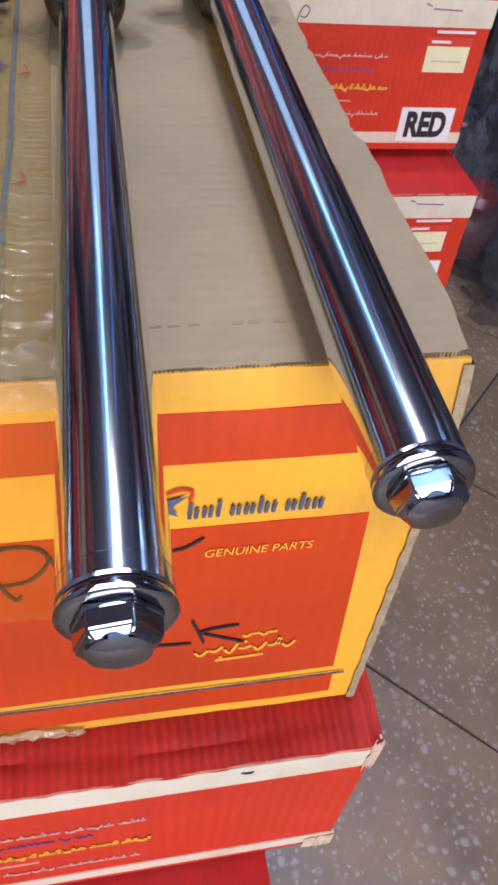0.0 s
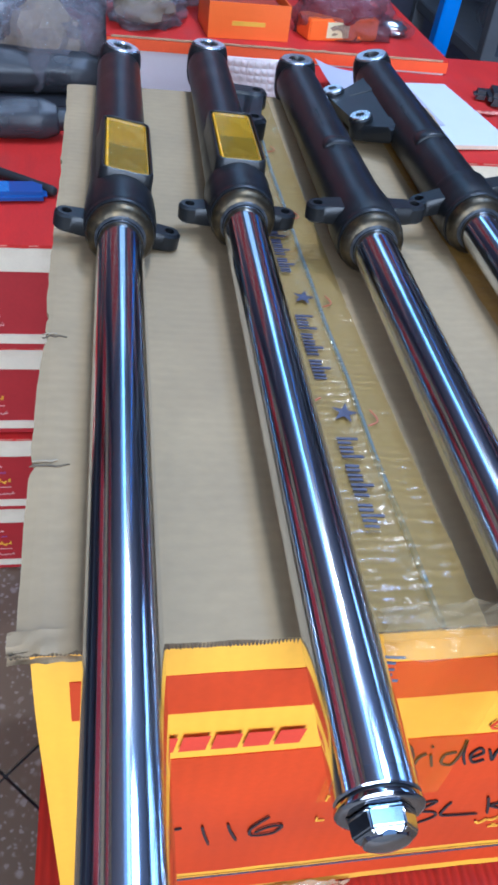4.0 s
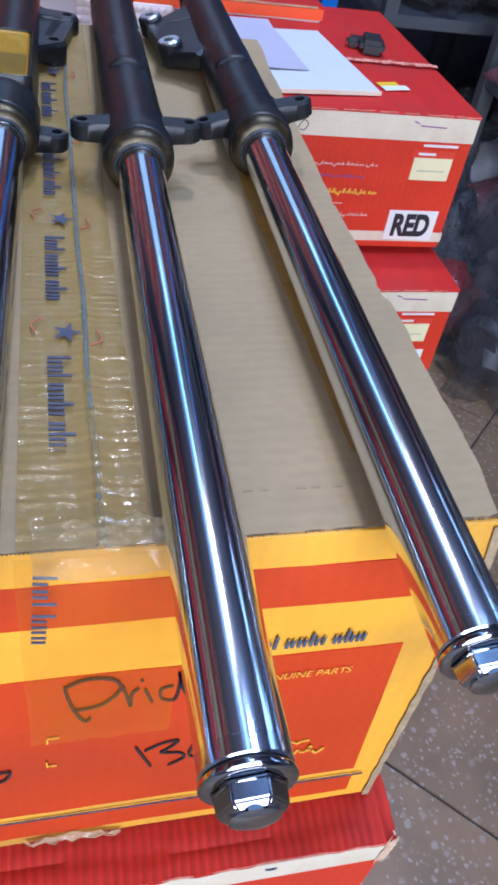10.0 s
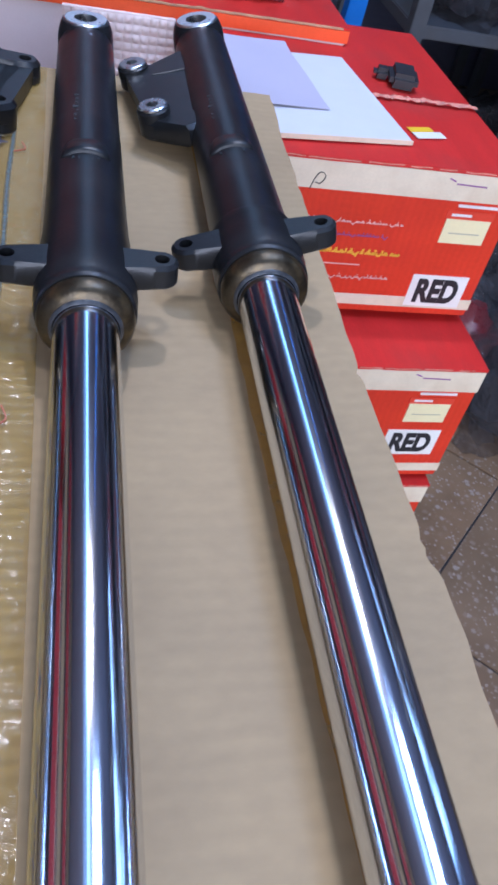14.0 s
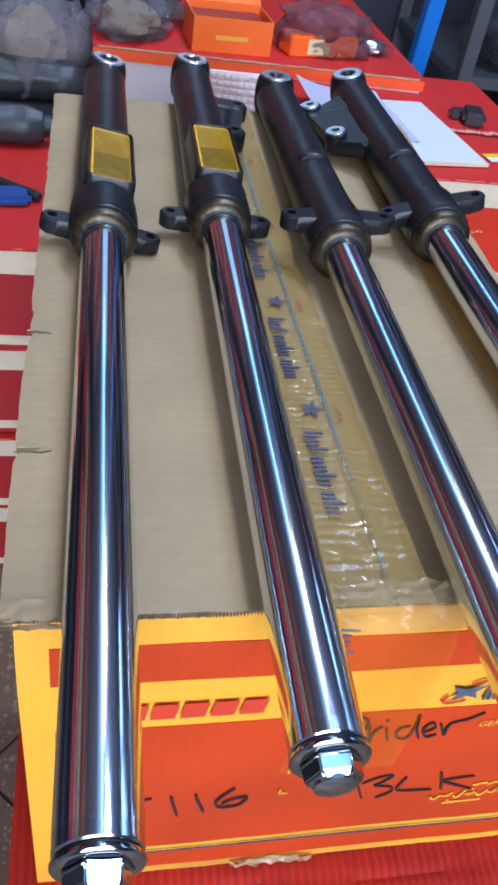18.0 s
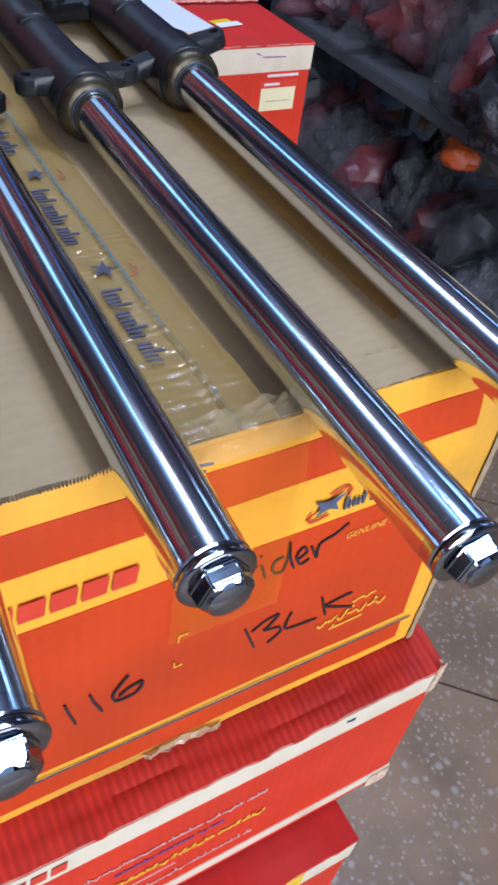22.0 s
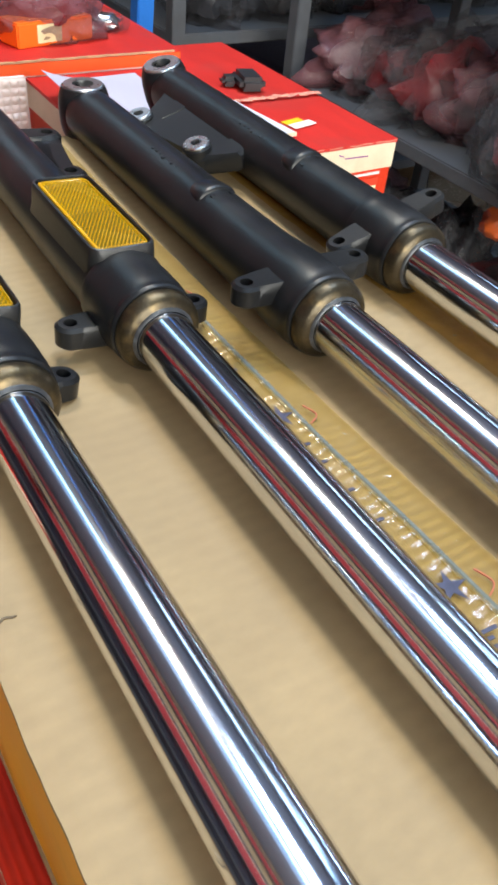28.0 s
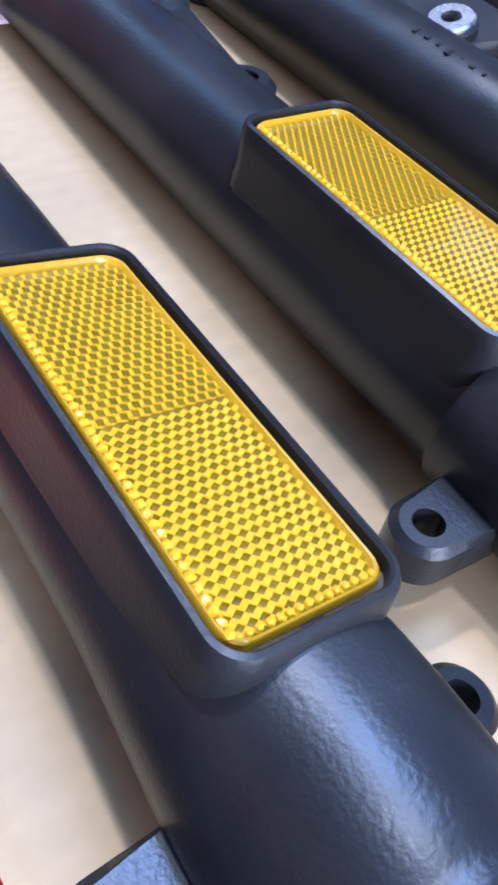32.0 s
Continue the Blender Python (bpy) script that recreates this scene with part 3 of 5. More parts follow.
def sag(x, y):
    """The lid of the yellow carton, pressed down a little by the forks."""
    u = max(0.0, 1 - ((x + 0.02) / 0.17) ** 2)
    v = max(0.0, 1 - ((y - 0.44) / 0.30) ** 2)
    return BZ1 - 0.15 * max(0.0, BX0 + 0.001 - x) - 0.008 * u * v + 0.0007 * noise.noise((x * 14, y * 9, 3.1))


def face_y(z):
    """The front panel stands upright and leans back to the lid over its top few centimetres."""
    u = min(1.0, max(0.0, (z - 0.766) / (BZ1 - 0.766)))
    return BY0 + (LID_Y - BY0 - 0.0006) * u * u


def face_sheet(x0, x1, z0, z1, off, thick=0.001, lean=0.0, nx=24, nz=16):
    """A sheet that follows the front panel; lean: how far its right edge draws in towards the top."""
    bm = grid_sheet(x0, x1, z0, z1, nx, nz, lambda x, z: off - face_y(z) - 0.0012 * abs(noise.noise((x * 13, z * 11, 2.4))) - 0.0003 * abs(noise.noise((x * 60, z * 8, 7.1))), thick)
    for v in bm.verts:
        x, z, q = v.co
        v.co = (x - lean * (x - x0) / (x1 - x0) * (z - z0) / (z1 - z0), -q, z)
    return bm


def fork_carton():
    ob = thing("spare_parts_carton", "yellow and orange printed cardboard carton with taped lid", "carton", (0, 0, 0))
    t = 0.004

    def wrinkle(side):
        def far(y, z):
            near = max(0.0, 1 - (y - BY0) / 0.16)
            return side * (-0.004 * near * abs(noise.noise((y * 30, z * 22, side))) - 0.0025 * max(0.0, noise.noise((y * 12, z * 9, 4 + side))))
        return far

    part("front_panel", face_sheet(BX0, BX1 + 0.004, BZ0, BZ1 - 0.003, 0.0, t, 0.004, 60, 60), YELLOW, ob, "yellow printed front panel", smooth=True)
    part("back_panel", slab(BX0, BX1, BY1 - t, BY1, BZ0, BZ1 - 0.005), KRAFT, ob)
    bm = grid_sheet(BY0 + 0.001, BY1 - t, BZ0, BZ1 - 0.005, 40, 24, wrinkle(-1), 0.004)
    for v in bm.verts:
        v.co = (BX0 + v.co.z + 0.009, max(v.co.x, face_y(v.co.y) + 0.001), v.co.y)
    part("left_panel", bm, YELLOW, ob, "dented yellow side panel", smooth=True)
    bm = grid_sheet(BY0 + 0.001, BY1 - t, BZ0, BZ1 - 0.005, 40, 24, wrinkle(1), 0.004)
    for v in bm.verts:
        v.co = (BX1 + v.co.z + 0.004 * (BZ1 - v.co.y) / (BZ1 - BZ0) + 0.006 * (v.co.x - BY0) / (BY1 - BY0), max(v.co.x, face_y(v.co.y) + 0.001), v.co.y)
    part("right_panel", bm, YELLOW, ob, "dented yellow side panel", smooth=True)
    part("bottom_panel", slab(BX0 + t, BX1 - t, BY0 + t, BY1 - t, BZ0, BZ0 + t), KRAFT, ob)

    bm = bmesh.new()
    prev = None
    for k in range(60):
        z = BZ0 + (BZ1 - BZ0 - 0.004) * k / 59
        q = 0.0012 * noise.noise((k * 0.35, 1, 1))
        ex, ey = BX1 + 0.004 * (1 - (z - BZ0) / (BZ1 - BZ0)), face_y(z)
        row = [bm.verts.new(co) for co in ((ex - 0.0035 + q, ey - 0.0012, z), (ex + 0.0006, ey - 0.0014 + q, z), (ex + 0.0014 + q, ey + 0.003, z), (ex + 0.0004, ey + 0.0065 + 2 * q, z))]
        if prev:
            for i in range(3):
                bm.faces.new((prev[i], prev[i + 1], row[i + 1], row[i]))
        prev = row
    part("torn_corner", bm, KRAFT_EDGE, ob, "frayed bare board corner")

    def torn(side):
        def shift(u, v, x, y):
            w = u if side > 0 else 1 - u
            if w > 0.999:
                for yn, dn, wn in (((0.277, 0.0025, 0.003), (0.372, 0.0022, 0.005), (0.392, 0.0015, 0.003), (0.590, 0.002, 0.003)) if side < 0 else ((0.343, 0.003, 0.005), (0.352, 0.002, 0.003), (0.446, 0.002, 0.003), (0.62, 0.001, 0.01))):
                    x -= side * dn * math.exp(-((y - yn) / wn) ** 2)
                x += side * (0.0008 * noise.noise((y * 60, side, 0)) + 0.002 * noise.noise((y * 17, side, 5)) - 0.001)
            if v < 0.001:
                y += 0.0008 * noise.noise((x * 300, 7, side))
            # the board is a little out of square
            x += w * ((0.0010 - 0.004 * max(0.0, (0.215 - y) / 0.03) + 0.008 * max(0.0, (y - 0.45) / 0.20)) if side > 0 else 0.002 * (y - LID_Y) / 0.56)
            return x, y + 0.0098 * x * (1 - v)
        return shift

    for x0, x1, side in ((BX0 - 0.007, SEAM - 0.0008, -1), (SEAM + 0.0008, BX1 + 0.003, 1)):
        part("lid_flap", grid_sheet(x0, x1, LID_Y, BY1, 30, 160, sag, 0.0035, torn(side)), KRAFT, ob, "plain brown lid flap with torn edge")
        # saw-cut front edge of the flap, the shadow gaps between its teeth put into the colour
        bm = bmesh.new()
        n = int((x1 - x0) / 0.0014)
        for k in range(n):
            a, c = x0 + (x1 - x0) * k / n, x0 + (x1 - x0) * (k + 1) / n
            y, dz = LID_Y + 0.0098 * (a + c) / 2, sag((a + c) / 2, LID_Y)
            q = 0.0003 + 0.0006 * random.random()
            t3 = [bm.verts.new(co) for co in ((a, y, dz), (c, y, dz), ((a + c) / 2, y - q, dz - 0.0008), (a, y, dz - 0.003), (c, y, dz - 0.003), ((a + c) / 2, y - q, dz - 0.003))]
            for f in ((0, 1, 2), (5, 4, 3), (0, 2, 5, 3), (2, 1, 4, 5)):
                bm.faces.new([t3[i] for i in f])
        part("sawn_edge", bm, SAWN_SHADED, ob)
    # crumpled front corner of the lid, two layers standing apart
    for layer, mat in ((0, KRAFT_EDGE), (1, KRAFT)):
        bm = bmesh.new()
        prev = None
        for k in range(6):
            row = []
            for i in range(16):
                u, v = i / 15, k / 5
                x = BX0 - 0.008 + 0.040 * u * (1 - 0.25 * layer)
                y = LID_Y - 0.0035 + 0.010 * v + 0.0016 * noise.noise((u * 8, layer, 2)) * (1 - v)
                row.append(bm.verts.new((x, y, sag(x, y) - 0.0030 + 0.0036 * layer + 0.0030 * noise.noise((u * 6, v * 3, 5 + layer)) * (1 - u) - 0.002 * (1 - v) * (1 - layer))))
            if prev:
                for i in range(15):
                    bm.faces.new((prev[i], prev[i + 1], row[i + 1], row[i]))
            prev = row
        part("crumpled_corner", bm, mat, ob, "crumpled corner of the lid", smooth=True)
    return ob


carton = fork_carton()


def printed_band(x0, x1, z0, z1, lean):
    part("printed_band", face_sheet(x0, x1, z0, z1, 0.0006, 0.001, lean), ORANGE, carton, smooth=True)


printed_band(-0.168, 0.1075, 0.7760, 0.7985, 0.0012)
printed_band(-0.167, 0.1160, 0.603, 0.7385, 0.0090)
printed_band(-0.165, 0.1185, 0.573, 0.594, 0.0012)


# ---- forks ----
R_TUBE, R_LEG, R_COLLAR = 0.0134, 0.0189, 0.0218
TUBE_LEN, EYE_AT = 0.3615, 0.2985


def reflector_parts(fork):
    cx, cy, hx, hy = 0.0005, 0.0795, 0.0133, 0.0395
    # housing, drawn up out of the leg and faired into the collar
    loops = []
    for z, grow, r in ((-0.002, 0.0034, 0.008), (0.003, 0.0030, 0.008), (0.008, 0.0019, 0.0075), (0.013, 0.0010, 0.007), (0.0190, 0.0007, 0.0065), (0.0222, 0.0003, 0.006), (0.0233, -0.0002, 0.0055), (0.0236, -0.0010, 0.005), (0.0231, -0.0015, 0.0045), (0.0190, -0.0017, 0.0045)):
        loops.append([(x, y, z) for x, y in rounded_rect(cx, cy, hx + 0.0027 + grow, hy + 0.0030 + grow, r)])
    part("reflector_housing", loft(loops), BLACK_PAINT, fork, smooth=True)
    # lens slab with rounded rim
    loops = [[(x, y, z) for x, y in rounded_rect(cx, cy, hx + g, hy + g, 0.0038)] for z, g in ((0.0222, 0.0), (0.0228, -0.0002), (0.0231, -0.0007), (0.0232, -0.0013))]
    lens = part("reflector", loft(loops), AMBER_LENS, fork, "amber prismatic reflector")
    lens.visible_shadow = False
    # corner prisms under the lens, turned the other way in the second half
    step = 0.0020
    nx, ny = int(2 * hx / step) + 1, int((2 * hy - 0.002) / (step * 0.866))
    lo, hi = cx - hx + 0.0008, cx + hx - 0.0008
    for half in (0, 1):
        bm = bmesh.new()
        for j in range(ny):
            y = cy - hy + 0.001 + step * 0.866 * (j + 0.5)
            if (y > cy) != bool(half):
                continue
            for i in range(-1, nx + 1):
                x = cx - hx + step * (i + 0.5 + (0.5 if j % 2 else 0.0))
                if not lo - step / 2 < x < hi + step / 2:
                    continue
                # a corner-cube cell: two bright facets, the third open to the darker seat,
                # whose tone stands in for what that facet mirrors
                ring = [(min(max(x + step * 0.577 * math.cos(math.pi / 6 + k * math.pi / 3), lo), hi), y + step * 0.577 * math.sin(math.pi / 6 + k * math.pi / 3)) for k in range(6)]
                vs = [bm.verts.new((px, py, 0.0221 if (k + half) % 2 else 0.0217)) for k, (px, py) in enumerate(ring)]
                tip = bm.verts.new((min(max(x, lo), hi), y, 0.0214))
                for k in (0, 2) if half else (2, 4):
                    bm.faces.new((tip, vs[k + half], vs[(k + half + 1) % 6], vs[(k + half + 2) % 6]))
        # one amber in two tones: the thrown-back light is in the near half's colour
        part("prism_field", bm, AMBER_PRISM if half else AMBER_LIT, lens)
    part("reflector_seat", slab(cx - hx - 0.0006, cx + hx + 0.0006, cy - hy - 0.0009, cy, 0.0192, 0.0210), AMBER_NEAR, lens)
    part("reflector_seat", slab(cx - hx - 0.0006, cx + hx + 0.0006, cy, cy + hy + 0.0009, 0.0192, 0.0210), AMBER_SEAT, lens, "far seat of the reflector, toned for the light it returns")
    # moulded rim, toothed along two sides
    loops = [[(x, y, z) for x, y in rounded_rect(cx, cy, hx + g, hy + g, 0.0038)] for z, g in ((0.0195, 0.0004), (0.0222, 0.0003), (0.0226, 0.0000), (0.0225, -0.0004), (0.0218, -0.0008), (0.0205, -0.0009))]
    part("lens_rim", loft(loops, False, False), AMBER_RIM, lens, smooth=True)
    bm = bmesh.new()
    for k in range(42):
        y = cy - hy + 0.002 + k * (2 * hy - 0.004) / 41
        bmesh.ops.create_icosphere(bm, subdivisions=1, radius=0.0010, matrix=Matrix.Translation((cx - hx + 0.0010, y, 0.0221)) @ Matrix.Rotation(0.4 * k, 4, "Y"))
    for k in range(15):
        x = cx - hx + 0.002 + k * (2 * hx - 0.004) / 14
        bmesh.ops.create_icosphere(bm, subdivisions=1, radius=0.0007, matrix=Matrix.Translation((x, cy - hy + 0.0014, 0.0221)))
    part("scalloped_rim", bm, AMBER_LIT, lens)
    return lens


def fork(label, place, bracket, reflector=True):
    ob = thing("fork_leg", label, "motorcycle fork", place, group="front fork legs on the carton")
    # chrome tube with its cap towards -y
    c = -TUBE_LEN
    part("stanchion", lathe([(c + 0.0055, R_TUBE), (0.004, R_TUBE)], 80), CHROME, ob, "polished chrome tube", smooth=True)
    part("ground_end", lathe([(c, R_TUBE - 0.0007), (c + 0.0006, R_TUBE - 0.0001), (c + 0.0057, R_TUBE - 0.0001)], 80), GROUND_STEEL, ob, "duller ground tube end", smooth=True)
    part("seal_ring", lathe([(c - 0.0009, R_TUBE - 0.0013), (c + 0.0002, R_TUBE - 0.0013)], 64), RUBBER, ob, smooth=True)
    part("cap_flange", lathe([(c - 0.0010, R_TUBE - 0.0006), (c - 0.0013, R_TUBE + 0.0001), (c - 0.0017, R_TUBE + 0.0003), (c - 0.0028, R_TUBE + 0.0003), (c - 0.0035, R_TUBE - 0.0003), (c - 0.0038, R_TUBE - 0.0014), (c - 0.0040, R_TUBE - 0.0032)], 80), BOLT_CHROME, ob, "chrome cap flange", smooth=True)
    bolt = lathe([(c - 0.0034, 0.0106), (c - 0.0045, 0.0105), (c - 0.0047, 0.0102), (c - 0.0098, 0.0099), (c - 0.0116, 0.0076)], 6)
    bmesh.ops.bevel(bolt, geom=[e for e in bolt.edges], offset=0.0005, segments=2, affect="EDGES")
    bmesh.ops.rotate(bolt, verts=bolt.verts, cent=(0, 0, 0), matrix=Matrix.Rotation(radians(random.uniform(-10, 8)), 3, "Y"))
    part("cap_bolt", bolt, BOLT_CHROME, ob, "chrome hexagon cap bolt", smooth=True)
    part("bolt_face", lathe([(c - 0.0106, 0.0077), (c - 0.0118, 0.0071), (c - 0.0125, 0.0054), (c - 0.0129, 0.0030), (c - 0.0130, 0.0008)], 40), BOLT_CHROME, ob, "domed chrome bolt face", smooth=True)
    # seal and lower leg
    part("dust_seal", lathe([(0.0070, 0.0188), (0.0040, 0.0197), (0.0030, 0.0195), (0.0026, 0.0200), (0.0006, 0.0202), (-0.0014, 0.0198), (-0.0030, 0.0189), (-0.0042, 0.0176), (-0.0050, 0.0158), (-0.0052, 0.0150), (-0.0040, 0.0148)], 72), SEAL, ob, "worn metal dust seal", smooth=True)
    part("seal_lip", lathe([(-0.0040, 0.0153), (-0.0054, 0.0150), (-0.0061, 0.0144), (-0.0066, R_TUBE + 0.0003), (0.002, R_TUBE)], 72), LIP, ob, "grey rubber seal lip", smooth=True)
    leg = [(0.0036, 0.0180), (0.0036, 0.0204), (0.0043, 0.0210), (0.0062, 0.0212), (0.0068, 0.0209), (0.0095, R_COLLAR - 0.0004), (0.014, R_COLLAR), (0.026, R_COLLAR), (0.034, R_COLLAR - 0.0003)]
    if bracket:
        leg += [(0.0375, R_COLLAR + 0.0002), (0.0383, R_COLLAR), (0.0389, R_COLLAR - 0.0020), (0.042, 0.0196), (0.060, 0.0195)]
    else:
        leg += [(0.042, R_COLLAR - 0.0009), (0.052, 0.0202), (0.062, 0.0196)]
    leg += [(0.100, R_LEG + 0.0003), (0.150, R_LEG), (0.156, R_LEG), (0.160, R_LEG - 0.0002), (0.20, 0.0185), (0.25, 0.0183), (0.275, 0.0182), (EYE_AT - 0.0110, 0.0181), (EYE_AT - 0.0090, 0.0177), (EYE_AT - 0.0083, 0.0166)]
    part("lower_leg", lathe(leg, 72), BLACK_PAINT, ob, "satin black cast lower leg", smooth=True)
    # axle eye: a barrel-shaped boss as wide as the leg, with a spot-faced bush
    h = 0.0172
    bm = lathe([(z * h, 0.0182 * (1 - 0.17 * abs(z) ** 3)) for z in (-1, -0.85, -0.65, -0.4, 0, 0.4, 0.65, 0.85, 1)] + [(h, 0.0078), (-h, 0.0078)], 56, True)
    for v in bm.verts:
        v.co = (v.co.x, EYE_AT + v.co.z, v.co.y)
    part("axle_boss", bm, BLACK_PAINT, ob, smooth=True)
    for s in (1, -1):
        part("axle_bush", ring_z(0, EYE_AT, 0.0130 if s > 0 else -0.0187, 0.0187 if s > 0 else -0.0130, 0.0074, 0.0143, 44), ALU, ob, "bare aluminium axle bush", smooth=True)
    # raised pad across the back of the casting, stepped towards the collar
    rows = []
    pad = 0.1065 if bracket else 0.1125
    for y, lift, half in ((0.016, -0.0012, 30), (0.010, 0.0004, 37), (0.005, 0.0016, 41), (0.000, 0.0021, 43), (-0.0022, 0.0019, 43), (-0.0030, 0.0012, 43), (-0.0040, -0.0026, 42)):
        row = []
        for a in [half * (i / 10 - 1) for i in range(21)]:
            r = 0.0192 + lift - 0.0034 * abs(a / half) ** 5
            row.append((r * math.sin(radians(a)), pad + y + 0.0030 * (a / half) ** 2 * (1 if y > 0 else -0.3), -r * math.cos(radians(a))))
        rows.append(row)
    bm = bmesh.new()
    vs = [[bm.verts.new(co) for co in r] for r in rows]
    for a, q in zip(vs, vs[1:]):
        for i in range(20):
            bm.faces.new((a[i], a[i + 1], q[i + 1], q[i]))
    part("casting_boss", bm, BLACK_PAINT, ob, smooth=True)
    # raised casting marks that cannot be read
    bm = bmesh.new()
    for k in range(7):
        bmesh.ops.create_cube(bm, size=1, matrix=Matrix.Translation((0.004 + 0.0006 * (k % 2), pad + 0.036 + 0.0050 * k, -0.01810)) @ Matrix.Diagonal((0.0042 - 0.0012 * (k % 3), 0.0010 + 0.0008 * (k % 2), 0.0005, 1)))
    for k in range(5):
        bmesh.ops.create_cube(bm, size=1, matrix=Matrix.Translation((-0.006 + 0.0030 * k, pad - 0.0075, -0.0187 + 0.00003 * (k - 2) ** 2)) @ Matrix.Diagonal((0.0009 + 0.0005 * (k % 2), 0.0024, 0.0006, 1)))
    tagged(part("casting_marks", bm, BLACK_PAINT, ob), kind="stuff")
    # mudguard lugs
    for s in (1, -1):
        part("mudguard_lug", lug(s * 0.0318, 0.0255, 0.0072, 0.0032, 0.028, 0.0086, -0.0150, -0.0035, 180 if s > 0 else 0, chamfer=0.0016), BLACK_PAINT, ob, "drilled mudguard lug", smooth=True)
    if bracket:
        near_y, off, far_y, far_off = bracket
        part("caliper_lug", lug(off, near_y, 0.0100, 0.0040, off - 0.006, 0.0105, -0.0118, 0.0015, 212, chamfer=0.0026), BLACK_PAINT, ob, smooth=True)
        part("caliper_lug", lug(far_off, far_y, 0.0096, 0.0040, far_off - 0.008, 0.0085, -0.0112, -0.0005, 178, chamfer=0.0026), BLACK_PAINT, ob, smooth=True)
        for q, y in ((off, near_y), (far_off, far_y)):
            part("lug_boss", ring_z(q, y, -0.0162, -0.0080, 0.0040, 0.0099, 36, 0.0014), BLACK_PAINT, ob, smooth=True)
            part("lug_bush", ring_z(q, y, -0.0176, -0.0110, 0.0037, 0.0088, 36), ALU, ob, "bare aluminium lug face", smooth=True)
        vs = [(0.010, near_y - 0.002), (off - 0.004, near_y + 0.005), (off - 0.001, near_y + 0.018), ((off + far_off) / 2 - 0.004, (near_y + far_y) / 2), (far_off - 0.004, far_y - 0.016), (far_off - 0.003, far_y - 0.006), (far_off - 0.006, far_y + 0.006), (0.010, far_y + 0.030)]
        arm = [(off - 0.010, near_y + 0.003), (off + 0.006, near_y + 0.005), (far_off + 0.006, far_y - 0.005), (far_off - 0.009, far_y + 0.002)]
        part("caliper_arm", loft([[(x, y, -0.0135) for x, y in arm], [(x, y, -0.0030) for x, y in arm]]), BLACK_PAINT, ob)
        part("caliper_web", loft([[(x, y, -0.0105) for x, y in vs], [(x, y, -0.0030) for x, y in vs]]), BLACK_PAINT, ob)
    if reflector:
        reflector_parts(ob)
    return ob


def axis_pose(seal, eye, z_seal, z_eye, roll):
    """A fork's place from its seal and axle eye on the plan."""
    a, b = Vector((*seal, z_seal)), Vector((*eye, z_eye))
    d = b - a
    yaw, pitch = math.atan2(-d.x, d.y), math.atan2(d.z, math.hypot(d.x, d.y))
    return Matrix.Translation(a) @ Euler((pitch, 0, yaw), "XYZ").to_matrix().to_4x4() @ Matrix.Rotation(radians(roll), 4, "Y")


Z_AX = 0.8315
fork("black fork leg with chrome tube, amber reflector upwards", axis_pose((-0.1453, 0.4525), (-0.1415, 0.760), Z_AX, Z_AX, 10), None)
fork("black disc-side fork leg with caliper lugs, amber reflector upwards", axis_pose((-0.0685, 0.4775), (-0.0622, 0.776), Z_AX, Z_AX, 2), (0.180, 0.0295, 0.250, 0.0400))
fork("black fork leg with chrome tube, plain side upwards", axis_pose((0.0100, 0.453), (0.0150, 0.750), Z_AX, Z_AX, 178), None, False)
fork("black disc-side fork leg with caliper lugs, plain side upwards", axis_pose((0.0903, 0.481), (0.0955, 0.780), Z_AX + 0.001, Z_AX + 0.001, 164), (0.1745, 0.0385, 0.2420, 0.0480), False)


# ---- print, pen and tape on the yellow carton ----
FACE = BY0 - 0.0012


def on_face(name, bm, mat, label="", parent=None, at=None):
    ob = part(name, bm, mat, parent or carton, label)
    ob.location = at or (0, FACE, 0)
    return ob


def frame_mark(x0, x1, z0, z1, t):
    """A plain leaning block, one of a row that stands for a wordmark."""
    bm = bmesh.new()
    s = (z1 - z0) * 0.14
    bm.faces.new([bm.verts.new((x, -0.0005, z)) for x, z in ((x0, z0), (x1, z0), (x1 + s, z1), (x0 + s, z1))])
    return bm


for k in range(5):
    on_face("wordmark_block", frame_mark(-0.1398 + 0.0133 * k, -0.1398 + 0.0133 * k + 0.0112, 0.7478, 0.7598, 0.0036), RED_INK)


def word_bars(x, z, w, h, n, seed):
    """Plain bars in the rhythm of a printed word."""
    rnd = random.Random(seed)
    lines = []
    p = w / n
    for k in range(n):
        a = x + p * (k + 0.2)
        tall = h if k in (0, 2, n // 2, n // 2 + 3) else h * 0.64
        lines.append([(a, z), (a + h * 0.05, z + tall)])
        if k % 4 != 2:
            lines.append([(a + p * 0.45, z), (a + p * 0.45 + h * 0.05, z + h * 0.62)])
    return lines


tagged(on_face("wordmark", ribbon(word_bars(0.0325, 0.7462, 0.054, 0.0096, 10, 4), 0.0015), GREY_BLUE), kind="stuff")
on_face("emblem_arc", ribbon([smooth_line([(0.0143, 0.7517), (0.0123, 0.7467), (0.0163, 0.7447), (0.0243, 0.7467)]), smooth_line([(0.0228, 0.7607), (0.0298, 0.7637), (0.0343, 0.7617), (0.0333, 0.7567)])], 0.0011), RED_INK)
star = bmesh.new()
star.faces.new([star.verts.new((0.0233 + x, -0.0005, 0.7540 + z)) for x, z in ((-0.009, 0.0055), (-0.002, 0.0035), (0.0095, 0.0065), (0.0035, 0.0005), (0.006, -0.0055), (0.000, -0.0025), (-0.0075, -0.0055), (-0.0055, 0.0000))])
on_face("emblem_star", star, GREY_BLUE)
letters("GENUINE PARTS", 0.0052, 0.045, carton, "printed_words", YELLOW_INK, Matrix.Translation((0.0408, FACE - 0.0003, 0.7193)), 0.12)
